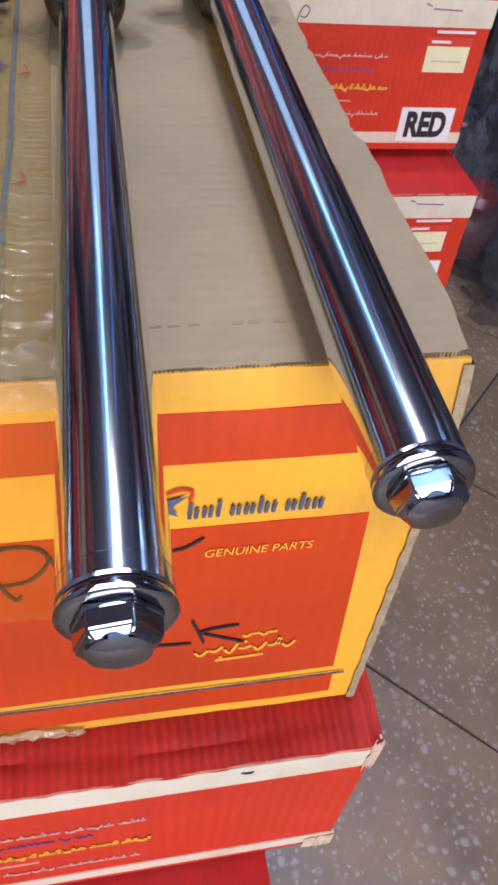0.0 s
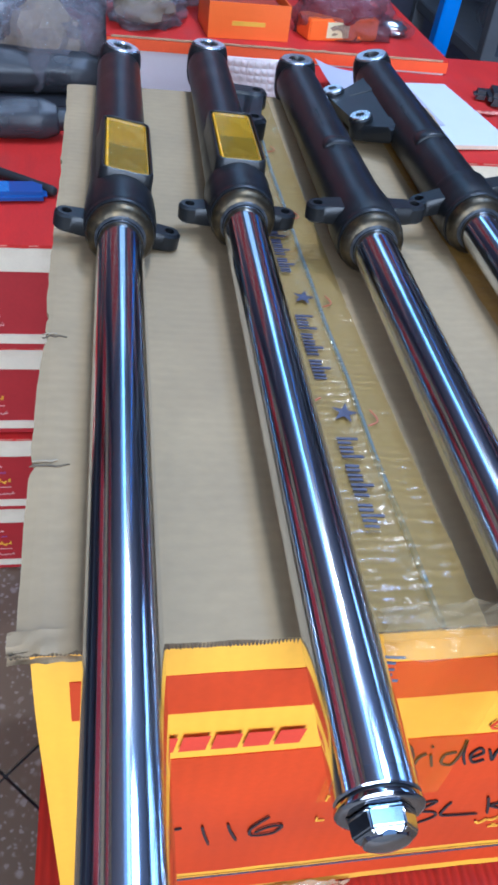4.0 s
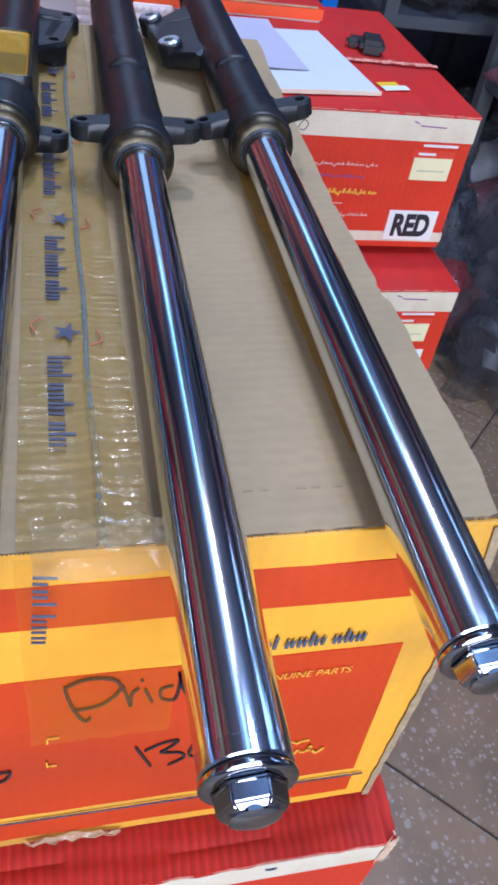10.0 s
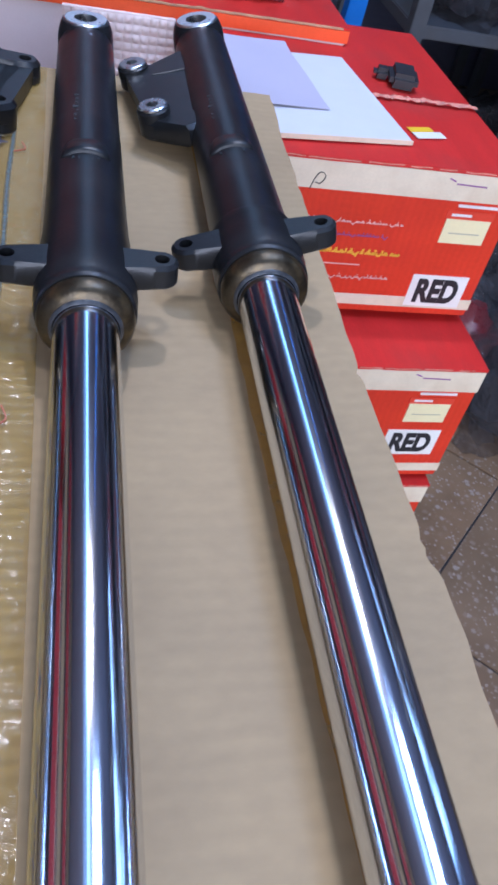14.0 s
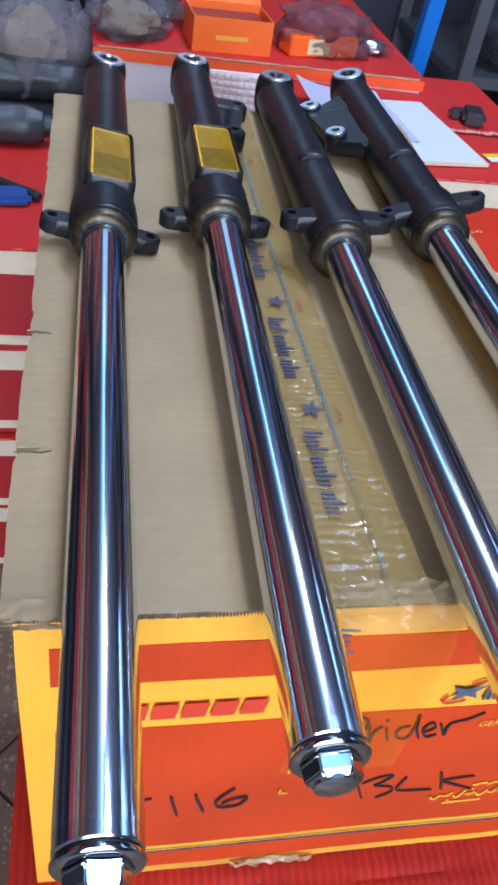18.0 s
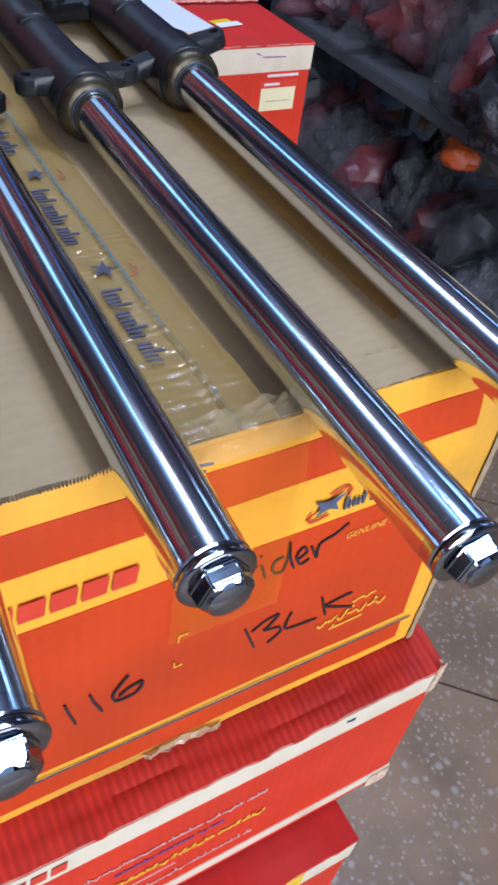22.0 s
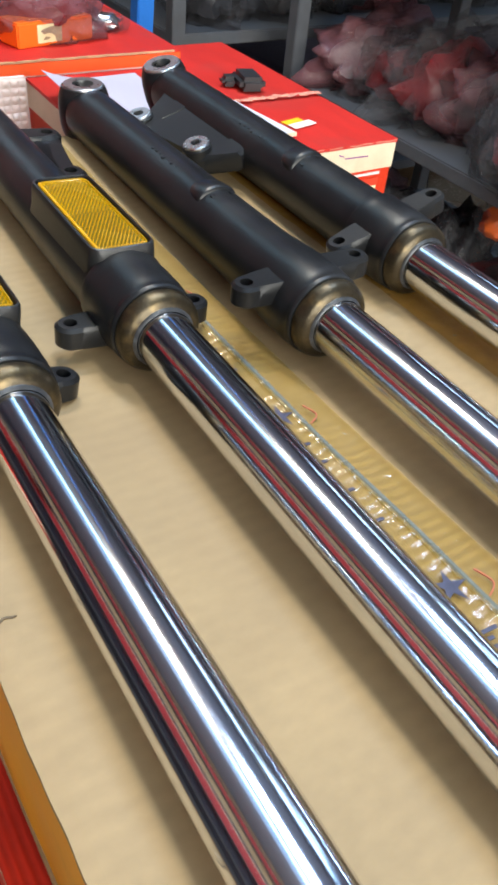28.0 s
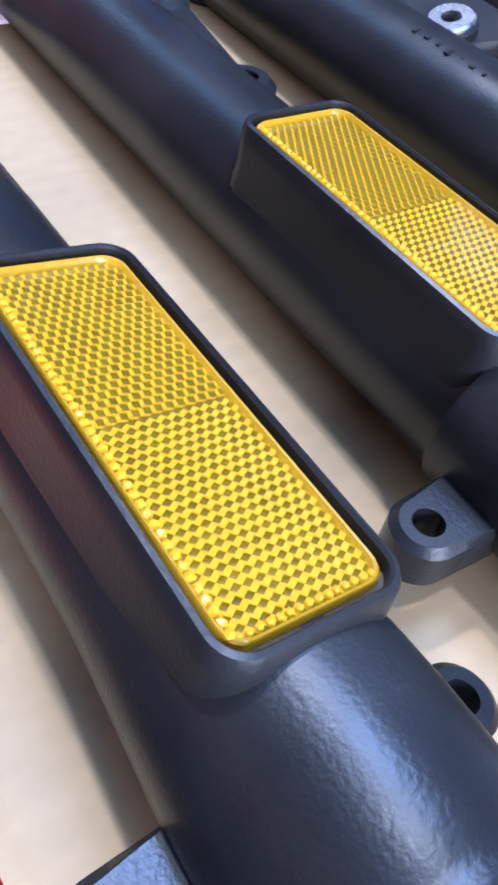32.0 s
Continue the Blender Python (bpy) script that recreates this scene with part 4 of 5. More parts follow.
on_face("printed_script", ribbon([smooth_line([(0.040 + 0.0072 * k, 0.6385), (0.043 + 0.0072 * k, 0.6345 + 0.003 * (k % 2)), (0.0465 + 0.0072 * k, 0.6395 + 0.002 * (k % 3))]) for k in range(7)] + [[(0.0505, 0.6280), (0.0745, 0.6292)], [(0.052, 0.6305), (0.054, 0.6308)], [(0.064, 0.6440), (0.0655, 0.6445)], [(0.081, 0.6450), (0.0815, 0.6380)]] + [smooth_line([(0.0626 + 0.0042 * k, 0.6510), (0.0645 + 0.0042 * k, 0.6490 + 0.002 * (k % 2)), (0.0668 + 0.0042 * k, 0.6512)]) for k in range(4)], 0.0013), YELLOW_INK)
for tick in ([(-0.0520, 0.6835), (-0.0518, 0.6885), (-0.0465, 0.6885)], [(-0.0530, 0.6650), (-0.0530, 0.6600), (-0.0485, 0.6600)]):
    on_face("corner_tick", ribbon([tick], 0.0009), YELLOW_INK)
rnd = random.Random(5)
border = on_face("border_text", ribbon([[(x, 0.5968), (x + 0.0026 + 0.003 * rnd.random(), 0.5972)] for x in [(-0.163 + 0.0031 * k) for k in range(92)]], 0.0010), GREY_BLUE)
tagged(border, kind="stuff")

# marker pen: a name, a number and a colour code
PEN = [
    [(-0.0118, 0.6690), (-0.0075, 0.6570), (-0.0030, 0.6445)],
    [(-0.0070, 0.6630), (0.0010, 0.6690), (0.0090, 0.6700), (0.0040, 0.6620), (0.0015, 0.6590), (0.0110, 0.6560), (0.0130, 0.6500), (0.0055, 0.6435)],
    [(0.0180, 0.6670), (0.0160, 0.6580), (0.0165, 0.6510), (0.0250, 0.6490), (0.0380, 0.6480)],
    [(0.0375, 0.6690), (0.0410, 0.6580), (0.0440, 0.6470)],
    [(0.0600, 0.6610), (0.0500, 0.6600), (0.0425, 0.6575), (0.0500, 0.6520), (0.0640, 0.6440)],
    [(-0.1418, 0.6470), (-0.1400, 0.6400), (-0.1380, 0.6320)],
    [(-0.1208, 0.6670), (-0.1300, 0.6621), (-0.1242, 0.6484), (-0.1260, 0.6380), (-0.1330, 0.6340)],
    [(-0.1109, 0.6668), (-0.1090, 0.6560), (-0.1060, 0.6430)],
    [(-0.0983, 0.6668), (-0.0960, 0.6570), (-0.0920, 0.6450)],
    [(-0.0779, 0.6709), (-0.0857, 0.6581), (-0.0845, 0.6495), (-0.0739, 0.6498), (-0.0701, 0.6585), (-0.0770, 0.6580), (-0.0832, 0.6530)],
]
for q in PEN:
    on_face("pen_stroke", ribbon([smooth_line(q)], 0.0014, taper=0.25), BLACK_INK, "black marker handwriting")
SCRAWL = [
    [(-0.0434, 0.7325), (-0.0415, 0.7200), (-0.0385, 0.7080), (-0.0350, 0.7010), (-0.0325, 0.7040)],
    [(-0.0436, 0.7315), (-0.0343, 0.7372), (-0.0229, 0.7346), (-0.0203, 0.7255), (-0.0282, 0.7143), (-0.0400, 0.7116)],
    [(-0.0193, 0.7286), (-0.0170, 0.7180), (-0.0153, 0.7102), (-0.0151, 0.7207), (-0.0120, 0.7255)],
    [(-0.0096, 0.7241), (-0.0075, 0.7170), (-0.0058, 0.7116)],
    [(-0.0118, 0.7322), (-0.0105, 0.7314)],
    [(0.0029, 0.7244), (-0.0023, 0.7223), (-0.0018, 0.7143), (0.0040, 0.7120), (0.0055, 0.7250), (0.0046, 0.7351), (0.0070, 0.7220), (0.0111, 0.7106)],
    [(0.0123, 0.7169), (0.0171, 0.7209), (0.0140, 0.7262), (0.0111, 0.7202), (0.0148, 0.7119), (0.0199, 0.7140)],
    [(0.0191, 0.7245), (0.0220, 0.7180), (0.0242, 0.7128), (0.0240, 0.7224), (0.0275, 0.7255), (0.0330, 0.7275), (0.0400, 0.7330)],
]
for q in SCRAWL:
    on_face("pen_stroke", ribbon([smooth_line(q)], 0.0013, taper=0.25), BLACK_INK, "black marker handwriting")


def carton_tape():
    """Printed parcel tape over the seam, turned down over the front edge."""
    ob = thing("parcel_tape", "glossy brown-clear parcel tape with blue print over the lid seam", "tape")
    x0, x1 = -0.0575, -0.0100

    def wrinkle(x, y):
        """Cross folds that grow towards the front edge."""
        near = min(1.0, max(0.06, (0.33 - y) / 0.11))
        fold = max(0.0, math.sin(y * 2 * math.pi / 0.0072 + 3.5 * noise.noise((x * 30, y * 22, 1.3))))
        return near * (0.0011 * fold ** 3 * (0.35 + 0.9 * abs(noise.noise((x * 45, y * 40, 8.2)))) + 0.0017 * (0.5 + 0.5 * noise.noise((x * 40, y * 95, 5.0))))
    bm = bmesh.new()
    prev = None
    n = 420
    ys = [BY1 - 0.002 - (BY1 - LID_Y) * k / n for k in range(n + 1)]
    for y in ys:
        row = [bm.verts.new((x0 + (x1 - x0) * i / 12, y, sag(x0 + (x1 - x0) * i / 12, y) + 0.0009 + 0.0011 * max(0, noise.noise((i * 0.9, y * 55, 2))) + (0.0016 if abs(i - 7.5) < 0.6 else 0) + wrinkle(x0 + (x1 - x0) * i / 12, y))) for i in range(13)]
        if prev:
            for i in range(12):
                bm.faces.new((prev[i], prev[i + 1], row[i + 1], row[i]))
        prev = row
    part("tape_top", bm, TAPE, ob, smooth=True)
    for name, mat, drop, xa, xb, seed, off in (("tape_front", AMBER_TAPE, 0.128, x0 - 0.001, x1 + 0.013, 0.0, 0.0),):
        bm = bmesh.new()
        prev = None
        for k in range(41):
            a = k / 40
            z = BZ1 + 0.001 - drop * a
            out = 0.0010 + off + 0.004 * max(0, noise.noise((k * 0.35, 1.7, seed))) * (1 - a) ** 2
            row = [bm.verts.new((xa + (xb - xa) * i / 16 + 0.0012 * noise.noise((i * 0.8, k * 0.3, 4 + seed)), face_y(z) - 0.0030 - out - 0.0022 * max(0, noise.noise((i * 0.6, k * 0.35, 9 + seed))) * max(0.1, 1 - 1.5 * a), z + (0.003 * noise.noise((i * 0.5, seed, 3)) if k == 40 else 0))) for i in range(17)]
            if prev:
                for i in range(16):
                    bm.faces.new((prev[i], prev[i + 1], row[i + 1], row[i]))
            prev = row
        part(name, bm, mat, ob, smooth=True)
    bm = bmesh.new()
    prev = None
    for y in ys:
        cxx = SEAM + 0.0012 * noise.noise((y * 16, 3, 1))
        row = [bm.verts.new((cxx + dx, y, sag(cxx, y) + dz)) for dx, dz in ((-0.0017, 0.0019), (-0.0006, 0.0031), (0.0007, 0.0032), (0.0016, 0.0019))]
        if prev:
            for i in range(3):
                bm.faces.new((prev[i], prev[i + 1], row[i + 1], row[i]))
        prev = row
    part("seam_fold", bm, SEAM_FILM, ob, "pale folded ridge of tape", smooth=True)
    # crinkled loose end at the front edge
    bm = bmesh.new()
    prev = None
    for k in range(9):
        a = k / 8
        row = []
        for i in range(14):
            u = i / 13
            fold = abs(noise.noise((u * 11, a * 5, 11))) + 0.8 * abs(noise.noise((u * 23, a * 11, 5)))
            lift = 0.017 * fold * math.sin(math.pi * min(1, 0.1 + a)) * (0.4 + 1.0 * u)
            row.append(bm.verts.new((-0.052 + 0.062 * u + 0.004 * noise.noise((u * 9, a * 7, 2)), LID_Y + 0.008 - 0.017 * a - 0.005 * fold * a, sag(-0.03, BY0) + 0.0022 - 0.015 * max(0, a - 0.55) ** 1.1 + lift)))
        if prev:
            for i in range(13):
                bm.faces.new((prev[i], prev[i + 1], row[i + 1], row[i]))
        prev = row
    part("loose_end", bm, CLEAR_FILM, ob, "crinkled clear tape end")
    # crumpled scrap of the same tape at the foot of the carton
    bm = bmesh.new()
    prev = None
    for k in range(7):
        row = []
        for i in range(15):
            u, v = i / 14, k / 6
            row.append(bm.verts.new((-0.068 + 0.052 * u + 0.003 * noise.noise((u * 7, v * 5, 3)), BY0 - 0.0015 - 0.006 * abs(noise.noise((u * 9, v * 6, 8))), 0.5655 + 0.011 * v * (1 - 0.5 * abs(2 * u - 1)) - 0.003 * u + 0.003 * noise.noise((u * 6, v * 4, 2)))))
        if prev:
            for i in range(14):
                bm.faces.new((prev[i], prev[i + 1], row[i + 1], row[i]))
        prev = row
    part("tape_scrap", bm, SCRAP_FILM, ob, "crumpled tape scrap")
    # the last printed word, bent down over the front edge
    bm = ribbon(word_bars(0.0, 0.0, 0.036, 0.0085, 6, 8), 0.0009, 0.0003)
    w = tagged(part("tape_print", bm, GREY_BLUE, ob), kind="stuff")
    bent = Matrix.Translation((-0.0520, 0, 0.8105)) @ Matrix.Rotation(radians(94), 4, "Y")
    for v in w.data.vertices:
        q = bent @ v.co
        v.co = (q.x, face_y(q.z) - 0.0062 + v.co.y, q.z)
    # blue print, running along the tape
    for k in range(5):
        top = 0.4035 + 0.109 * (2 - k)
        if not 0.25 < top < 0.70:
            continue
        bm = ribbon(word_bars(0.0, 0.0, 0.062, 0.0105, 10, 8), 0.0015, 0.0003)
        w = tagged(part("tape_print", bm, TAPE_INK, ob), kind="stuff")
        w.matrix_local = Matrix.Translation((-0.0455, top, sag(-0.041, top - 0.03) + 0.0026)) @ Matrix.Rotation(radians(-90), 4, "Z") @ Matrix.Rotation(radians(-90), 4, "X")
        bm = bmesh.new()
        bm.faces.new([bm.verts.new((-0.0365 + r * math.cos(radians(a)), top + 0.019 + 1.1 * r * math.sin(radians(a)), sag(-0.036, top + 0.02) + 0.0030)) for a, r in zip(range(0, 360, 36), (0.0075, 0.0026) * 5)])
        part("print_star", bm, TAPE_INK, ob)
        bm = ribbon([smooth_line([(-0.014, 0.000), (-0.016, 0.007), (-0.010, 0.012)]), smooth_line([(0.010, -0.010), (0.016, -0.006), (0.014, 0.002)])], 0.0006, 0.0003)
        w = part("print_arc", bm, FADED_RED, ob)
        w.matrix_local = Matrix.Translation((-0.0365, top + 0.019, sag(-0.036, top + 0.02) + 0.0028)) @ Matrix.Rotation(radians(-90), 4, "X")
    return ob


carton_tape()


def side_strip():
    """A strip of amber tape stuck along the lid under the outer fork."""
    ob = thing("amber_tape_strip", "dull amber-brown tape strip stuck along the board", "tape")
    bm = bmesh.new()
    prev = None
    for k in range(101):
        y = STRIP_Y0 + (STRIP_Y1 - STRIP_Y0) * k / 100
        row = []
        for i in range(7):
            x = STRIP_X0 + (STRIP_X1 - STRIP_X0) * i / 6 + (0.0009 * noise.noise((y * 60, i, 3)) if i in (0, 6) else 0) 
            row.append(bm.verts.new((x, y + (0.002 * noise.noise((i * 1.3, k, 1)) if k in (0, 100) else 0), sag(x, y) + 0.0007 + 0.0004 * abs(noise.noise((i, y * 50, 6))))))
        if prev:
            for i in range(6):
                bm.faces.new((prev[i], prev[i + 1], row[i + 1], row[i]))
        prev = row
    part("strip", bm, STRIP_FILM, ob, smooth=True)
    bm = bmesh.new()
    prev = None
    for k in range(9):
        x = STRIP_X0 + (STRIP_X1 - STRIP_X0) * k / 8
        row = [bm.verts.new((x, STRIP_Y0 - 0.006 * i / 3 * (1 + 0.5 * noise.noise((k * 0.9, 4, i))), sag(x, STRIP_Y0) + 0.0008 + 0.0009 * i * abs(noise.noise((k * 0.7, i, 8))))) for i in range(4)]
        if prev:
            for i in range(3):
                bm.faces.new((prev[i], prev[i + 1], row[i + 1], row[i]))
        prev = row
    part("torn_end", bm, STRIP_FILM, ob, "curled torn end of the tape", smooth=True)
    return ob


side_strip()


def lid_scars():
    """Creases, slits and torn places on the lid."""
    def flat(lines, width, mat, name, lift):
        for line in lines:
            bm = ribbon([line], width, 0.0003, 0.12)
            for v in bm.verts:
                v.co = (v.co.x, v.co.z, sag(v.co.x, v.co.z) + lift - v.co.y)
            part(name, bm, mat, carton)

    def rip(x, y, w, s):
        return [(x + w * k / 9, y + s * noise.noise((k * 0.42, x * 40, y * 40))) for k in range(10)]
    flat([rip(-0.187, 0.277, 0.017, 0.0026), rip(-0.187, 0.372, 0.013, 0.0030)], 0.0006, SLIT, "torn_slit", 0.0004)
    flat([rip(-0.186, 0.279, 0.011, 0.0016), rip(-0.187, 0.374, 0.008, 0.0022)], 0.0008, TORN_PALE, "torn_lip", 0.0007)
    flat([[(0.0215 + q, 0.2075), (0.0235 + q, 0.2076), (0.0255 + q, 0.2075)] for q in (0.0, 0.006, 0.013, 0.028, 0.034, 0.043)], 0.0005, CREASE, "crease_mark", 0.0003)


lid_scars()


# ---- red cartons ----
def red_carton(x0, x1, y0, y1, z0, z1, label, turn=0.0, crushed=0.0, dull=False, group="stacked red cartons"):
    ob = thing("red_carton", label, "carton", Matrix.Translation(((x0 + x1) / 2, y0, z0)) @ Matrix.Rotation(radians(turn), 4, "Z"), group=group)
    w, d, h = (x1 - x0) / 2, y1 - y0, z1 - z0
    seed = x0 * 7 + z0 * 31
    red = RED_DULL if dull else RED_BOX
    part("body", slab(-w, w, 0, d, 0, h - (0.0125 if crushed else 0.004), 0.002), red, ob)

    def top(x, y):
        edge = max(0.0, 1 - y / 0.03)
        return h - 0.0008 + 0.0012 * noise.noise((x * 9, y * 9, seed)) - crushed * edge * edge * (0.8 + 0.25 * noise.noise((x * 14, 1, seed))) - (0.0022 * math.exp(-((y - 0.014 - 0.004 * noise.noise((x * 7, 2, 8))) / 0.0024) ** 2) + 0.0016 * max(0.0, noise.noise((x * 30, y * 4, 5))) if crushed else 0) + (0.0006 * (0.2 + 1.4 * noise.noise((x * 11, y * 9, 2))) * math.sin(x * 2 * math.pi / 0.0085 + 2 * noise.noise((x * 25, y * 20, 7))) if crushed else 0)

    def ragged(u, v, x, y):
        if v < 0.001:
            y += 0.0012 * noise.noise((x * 70, seed, 1))
        return x, y
    part("lid", grid_sheet(-w - 0.001, w + 0.001, -0.001, d + 0.001, 160 if crushed else 30, 130 if crushed else 30, top, 0.004, ragged), RED_CRUSHED if crushed else RED_TOP, ob, "dark dusty red lid", smooth=True)
    for s in (-1, 1):
        part("side_band", slab(s * w - 0.0006, s * w + 0.0006, 0.002, d - 0.002, h - 0.036, h - 0.005), CREAM, ob)
    part("front_band", slab(-w, w, -0.0008, 0.001, h - 0.036, h - (0.011 if crushed else 0.005)), CREAM, ob, "cream band along the rim")
    part("lower_band", slab(-w, w, -0.0008, 0.001, 0.010, 0.024), CREAM, ob)
    # pale worn board where the rim is rubbed
    rnd2 = random.Random(int(seed * 100))
    lines = []
    x = -w
    while x < w - 0.02:
        n = 400 if crushed else rnd2.randrange(3, 16)
        pts = [min(x + 0.004 * q, w) for q in range(n) if x + 0.004 * q < w + 0.004]
        lines.append([(p, top(p, 0.0) - 0.0016 + 0.0010 * noise.noise((p * 60, seed, 3))) for p in pts])
        x += 0.004 * n + rnd2.uniform(-0.004, 0.012)
    part("rubbed_edge", ribbon(lines, 0.0013 if crushed else 0.0012, 0.0014), FRAY, ob)
    return ob


def red_label(ob, x, z, w=0.0715, h=0.043):
    part("colour_label", slab(x, x + w, -0.0014, 0.0, z, z + h), WHITE, ob, "white label with black capitals")
    letters("RED", h * 0.78, w * 0.76, ob, "label_word", BLACK_INK, Matrix.Translation((x + w * 0.12, -0.0018, z + h * 0.12)), 0.0, 0.05)


def script(ob, x, z, s, mat, n=6, seed=0, w=0.0022):
    """Flowing script that cannot be read, as plain strokes."""
    rnd3 = random.Random(seed)
    lines = []
    a, end = x, x + s * n
    while a < end:
        kind, q = rnd3.randrange(5), s * rnd3.uniform(0.5, 1.0)
        if kind == 0:
            lines.append([(a + q * 0.20, z - s * 0.06), (a + q * 0.26, z + s * 0.62)])
            a += q * 0.45
            continue
        if kind == 1:
            lines.append(smooth_line([(a, z + s * 0.22), (a + q * 0.12, z - s * 0.14), (a + q * 0.55, z - s * 0.22), (a + q * 0.95, z + s * 0.02), (a + q, z + s * 0.24)], 4))
        elif kind == 2:
            lines.append(smooth_line([(a, z), (a + q * 0.3, z + s * 0.03), (a + q * 0.5, z + s * 0.26), (a + q * 0.72, z + s * 0.20), (a + q * 0.6, z), (a + q, z + s * 0.02)], 4))
        else:
            lines.append(smooth_line([(a, z), (a + q * 0.25, z), (a + q * 0.32, z + s * 0.20), (a + q * 0.42, z), (a + q * 0.66, z), (a + q * 0.75, z + s * 0.18), (a + q * 0.9, z - s * 0.02)], 3))
        if rnd3.random() < 0.55:
            dz = 0.48 if kind != 1 else -0.42
            lines.append([(a + q * 0.42, z + s * dz), (a + q * 0.42 + 1.3 * w, z + s * (dz + 0.03))])
        a += q * rnd3.choice((0.95, 1.0, 1.35))
    p = part("printed_script", ribbon(lines, w), mat, ob)
    p.location = (0, -0.0008, 0)
    tagged(p, kind="stuff")


def front_print(ob, x, h, scale=1.0):
    script(ob, x, h * 0.62, 0.0075, PALE_PINK, int(13 * scale), 3, 0.0010)
    script(ob, x + 0.016, h * 0.42, 0.0085, YELLOW_INK, int(10 * scale), 4, 0.0022)
    script(ob, x + 0.040, h * 0.535, 0.0065, PURPLE_INK, int(8 * scale), 6, 0.0009)
    script(ob, x + 0.024, h * 0.25, 0.0075, PALE_PINK, int(10 * scale), 5, 0.0010)
    part("rule", slab(x + 0.024, x + 0.085, -0.0007, 0.0, h * 0.335, h * 0.341), PALE_PINK, ob)


PRINT_X = -0.112


def fray(ob, x0, x1, z0, z1, seed, mat, y=-0.0012):
    """A torn, puckered patch of bare board on a carton's front."""
    bm = bmesh.new()
    n, rows = 14, []
    for j in range(n + 1):
        row = []
        for i in range(n + 1):
            u, v = i / n, j / n
            du = 0.30 * noise.noise((v * 6, seed, 1)) * (1 - u)
            dv = 0.25 * noise.noise((u * 6, seed, 4)) * (2 * v - 1)
            row.append(bm.verts.new((x0 + (x1 - x0) * min(1, max(0, u + du)), y - 0.0016 * abs(noise.noise((u * 5, v * 5, seed))), z0 + (z1 - z0) * (v + dv))))
        rows.append(row)
    for a, q in zip(rows, rows[1:]):
        for i in range(n):
            bm.faces.new((a[i], a[i + 1], q[i + 1], q[i]))
    part("torn_patch", bm, mat, ob, "torn bare board")


crushed_box = red_carton(-0.197, 0.146, 0.150, 0.69, 0.375, 0.563, "crushed red carton under the yellow carton", crushed=0.006)
front_print(crushed_box, PRINT_X, 0.185, 1.6)
fray(crushed_box, 0.1655, 0.1722, 0.150, 0.187, 1.0, TORN_CREAM)
fray(crushed_box, 0.150, 0.1722, -0.002, 0.020, 2.0, TORN_CREAM)
fray(crushed_box, -0.1722, -0.166, 0.150, 0.176, 3.0, FRAY)
pm = part("pen_mark", ribbon([smooth_line([(0.092, 0.1700), (0.095, 0.1690), (0.099, 0.1695)]), [(0.094, 0.1685), (0.098, 0.1683)]], 0.0012), BLUE_INK, crushed_box, "small blue pen mark")
pm.location = (0, -0.0012, 0)
for k in range(5):
    p = part("wordmark_block", frame_mark(-0.157 + 0.0118 * k, -0.157 + 0.0118 * k + 0.0092, 0.160, 0.1705, 0.0026), RED_INK, crushed_box)
    p.location = (0, -0.0012, 0)
taped_box = red_carton(-0.205, 0.098, 0.117, 0.66, 0.186, 0.372, "red carton with yellow tape in a stack")
for x0, x1 in ((0.0655, 0.1010), (-0.0165, 0.0195)):
    part("yellow_tape", slab(x0, x1, -0.0016, 0.0, 0.02, 0.183), YELLOW_TAPE, taped_box, "strip of yellow tape")
part("torn_patch", slab(-0.004, 0.020, -0.0014, 0.0, 0.150, 0.184), CREAM, taped_box)
red_carton(-0.200, 0.125, 0.140, 0.68, 0.0, 0.185, "red carton at the bottom of a stack")

BACK = ((0.488, 0.915, 0.514, 0.187), (0.490, 0.826, 0.318, 0.186), (0.482, 0.815, 0.126, 0.186))
for k, (x, y, z, h) in enumerate(BACK):
    rb = red_carton(x - 0.345, x, y, y + 0.42, z, z + h, "bright red carton with a black and white colour label, stacked")
    w = 0.1725
    lx = (0.066, 0.060, 0.03)[k]
    red_label(rb, lx + 0.0190, (0.013, 0.042, 0.046)[k])
    part("price_label", slab(lx + 0.032, lx + 0.086, -0.0016, 0, 0.100, 0.130), LABEL, rb, "pale yellow sticker")
    part("label_header", slab(lx + 0.030, lx + 0.088, -0.0012, 0, 0.130, 0.140), RED_INK, rb)
    part("header_bar", slab(lx + 0.036, lx + 0.060, -0.0018, 0, 0.1335, 0.1365), WHITE_INK, rb)
    part("part_number_bar", slab(lx + 0.040, lx + 0.088, -0.0014, 0, 0.1445, 0.1475), WHITE_INK, rb)
    part("sticker_bar", slab(lx + 0.040, lx + 0.078, -0.0018, 0, 0.112, 0.1135), STICKER_BAR, rb)
    front_print(rb, -0.070, h, 1.3)
    if k == 0:
        pm = part("pen_mark", ribbon([smooth_line([(-0.066, 0.150), (-0.063, 0.162), (-0.058, 0.169), (-0.052, 0.165), (-0.056, 0.157), (-0.062, 0.158)])], 0.0009), BLACK_INK, rb, "thin pen loop")
        pm.location = (0, -0.0012, 0)
    pm = part("stamp_smear", ribbon([[(0.084, 0.176), (0.092, 0.173)], [(0.094, 0.1705), (0.130, 0.1695)]], 0.0014), PURPLE_INK, rb, "faint violet stamp")
    pm.location = (0, -0.0012, 0)
plinth = red_carton(0.13, 0.46, 0.82, 1.24, 0.0, 0.125, "low dull red carton under a stack", dull=True)
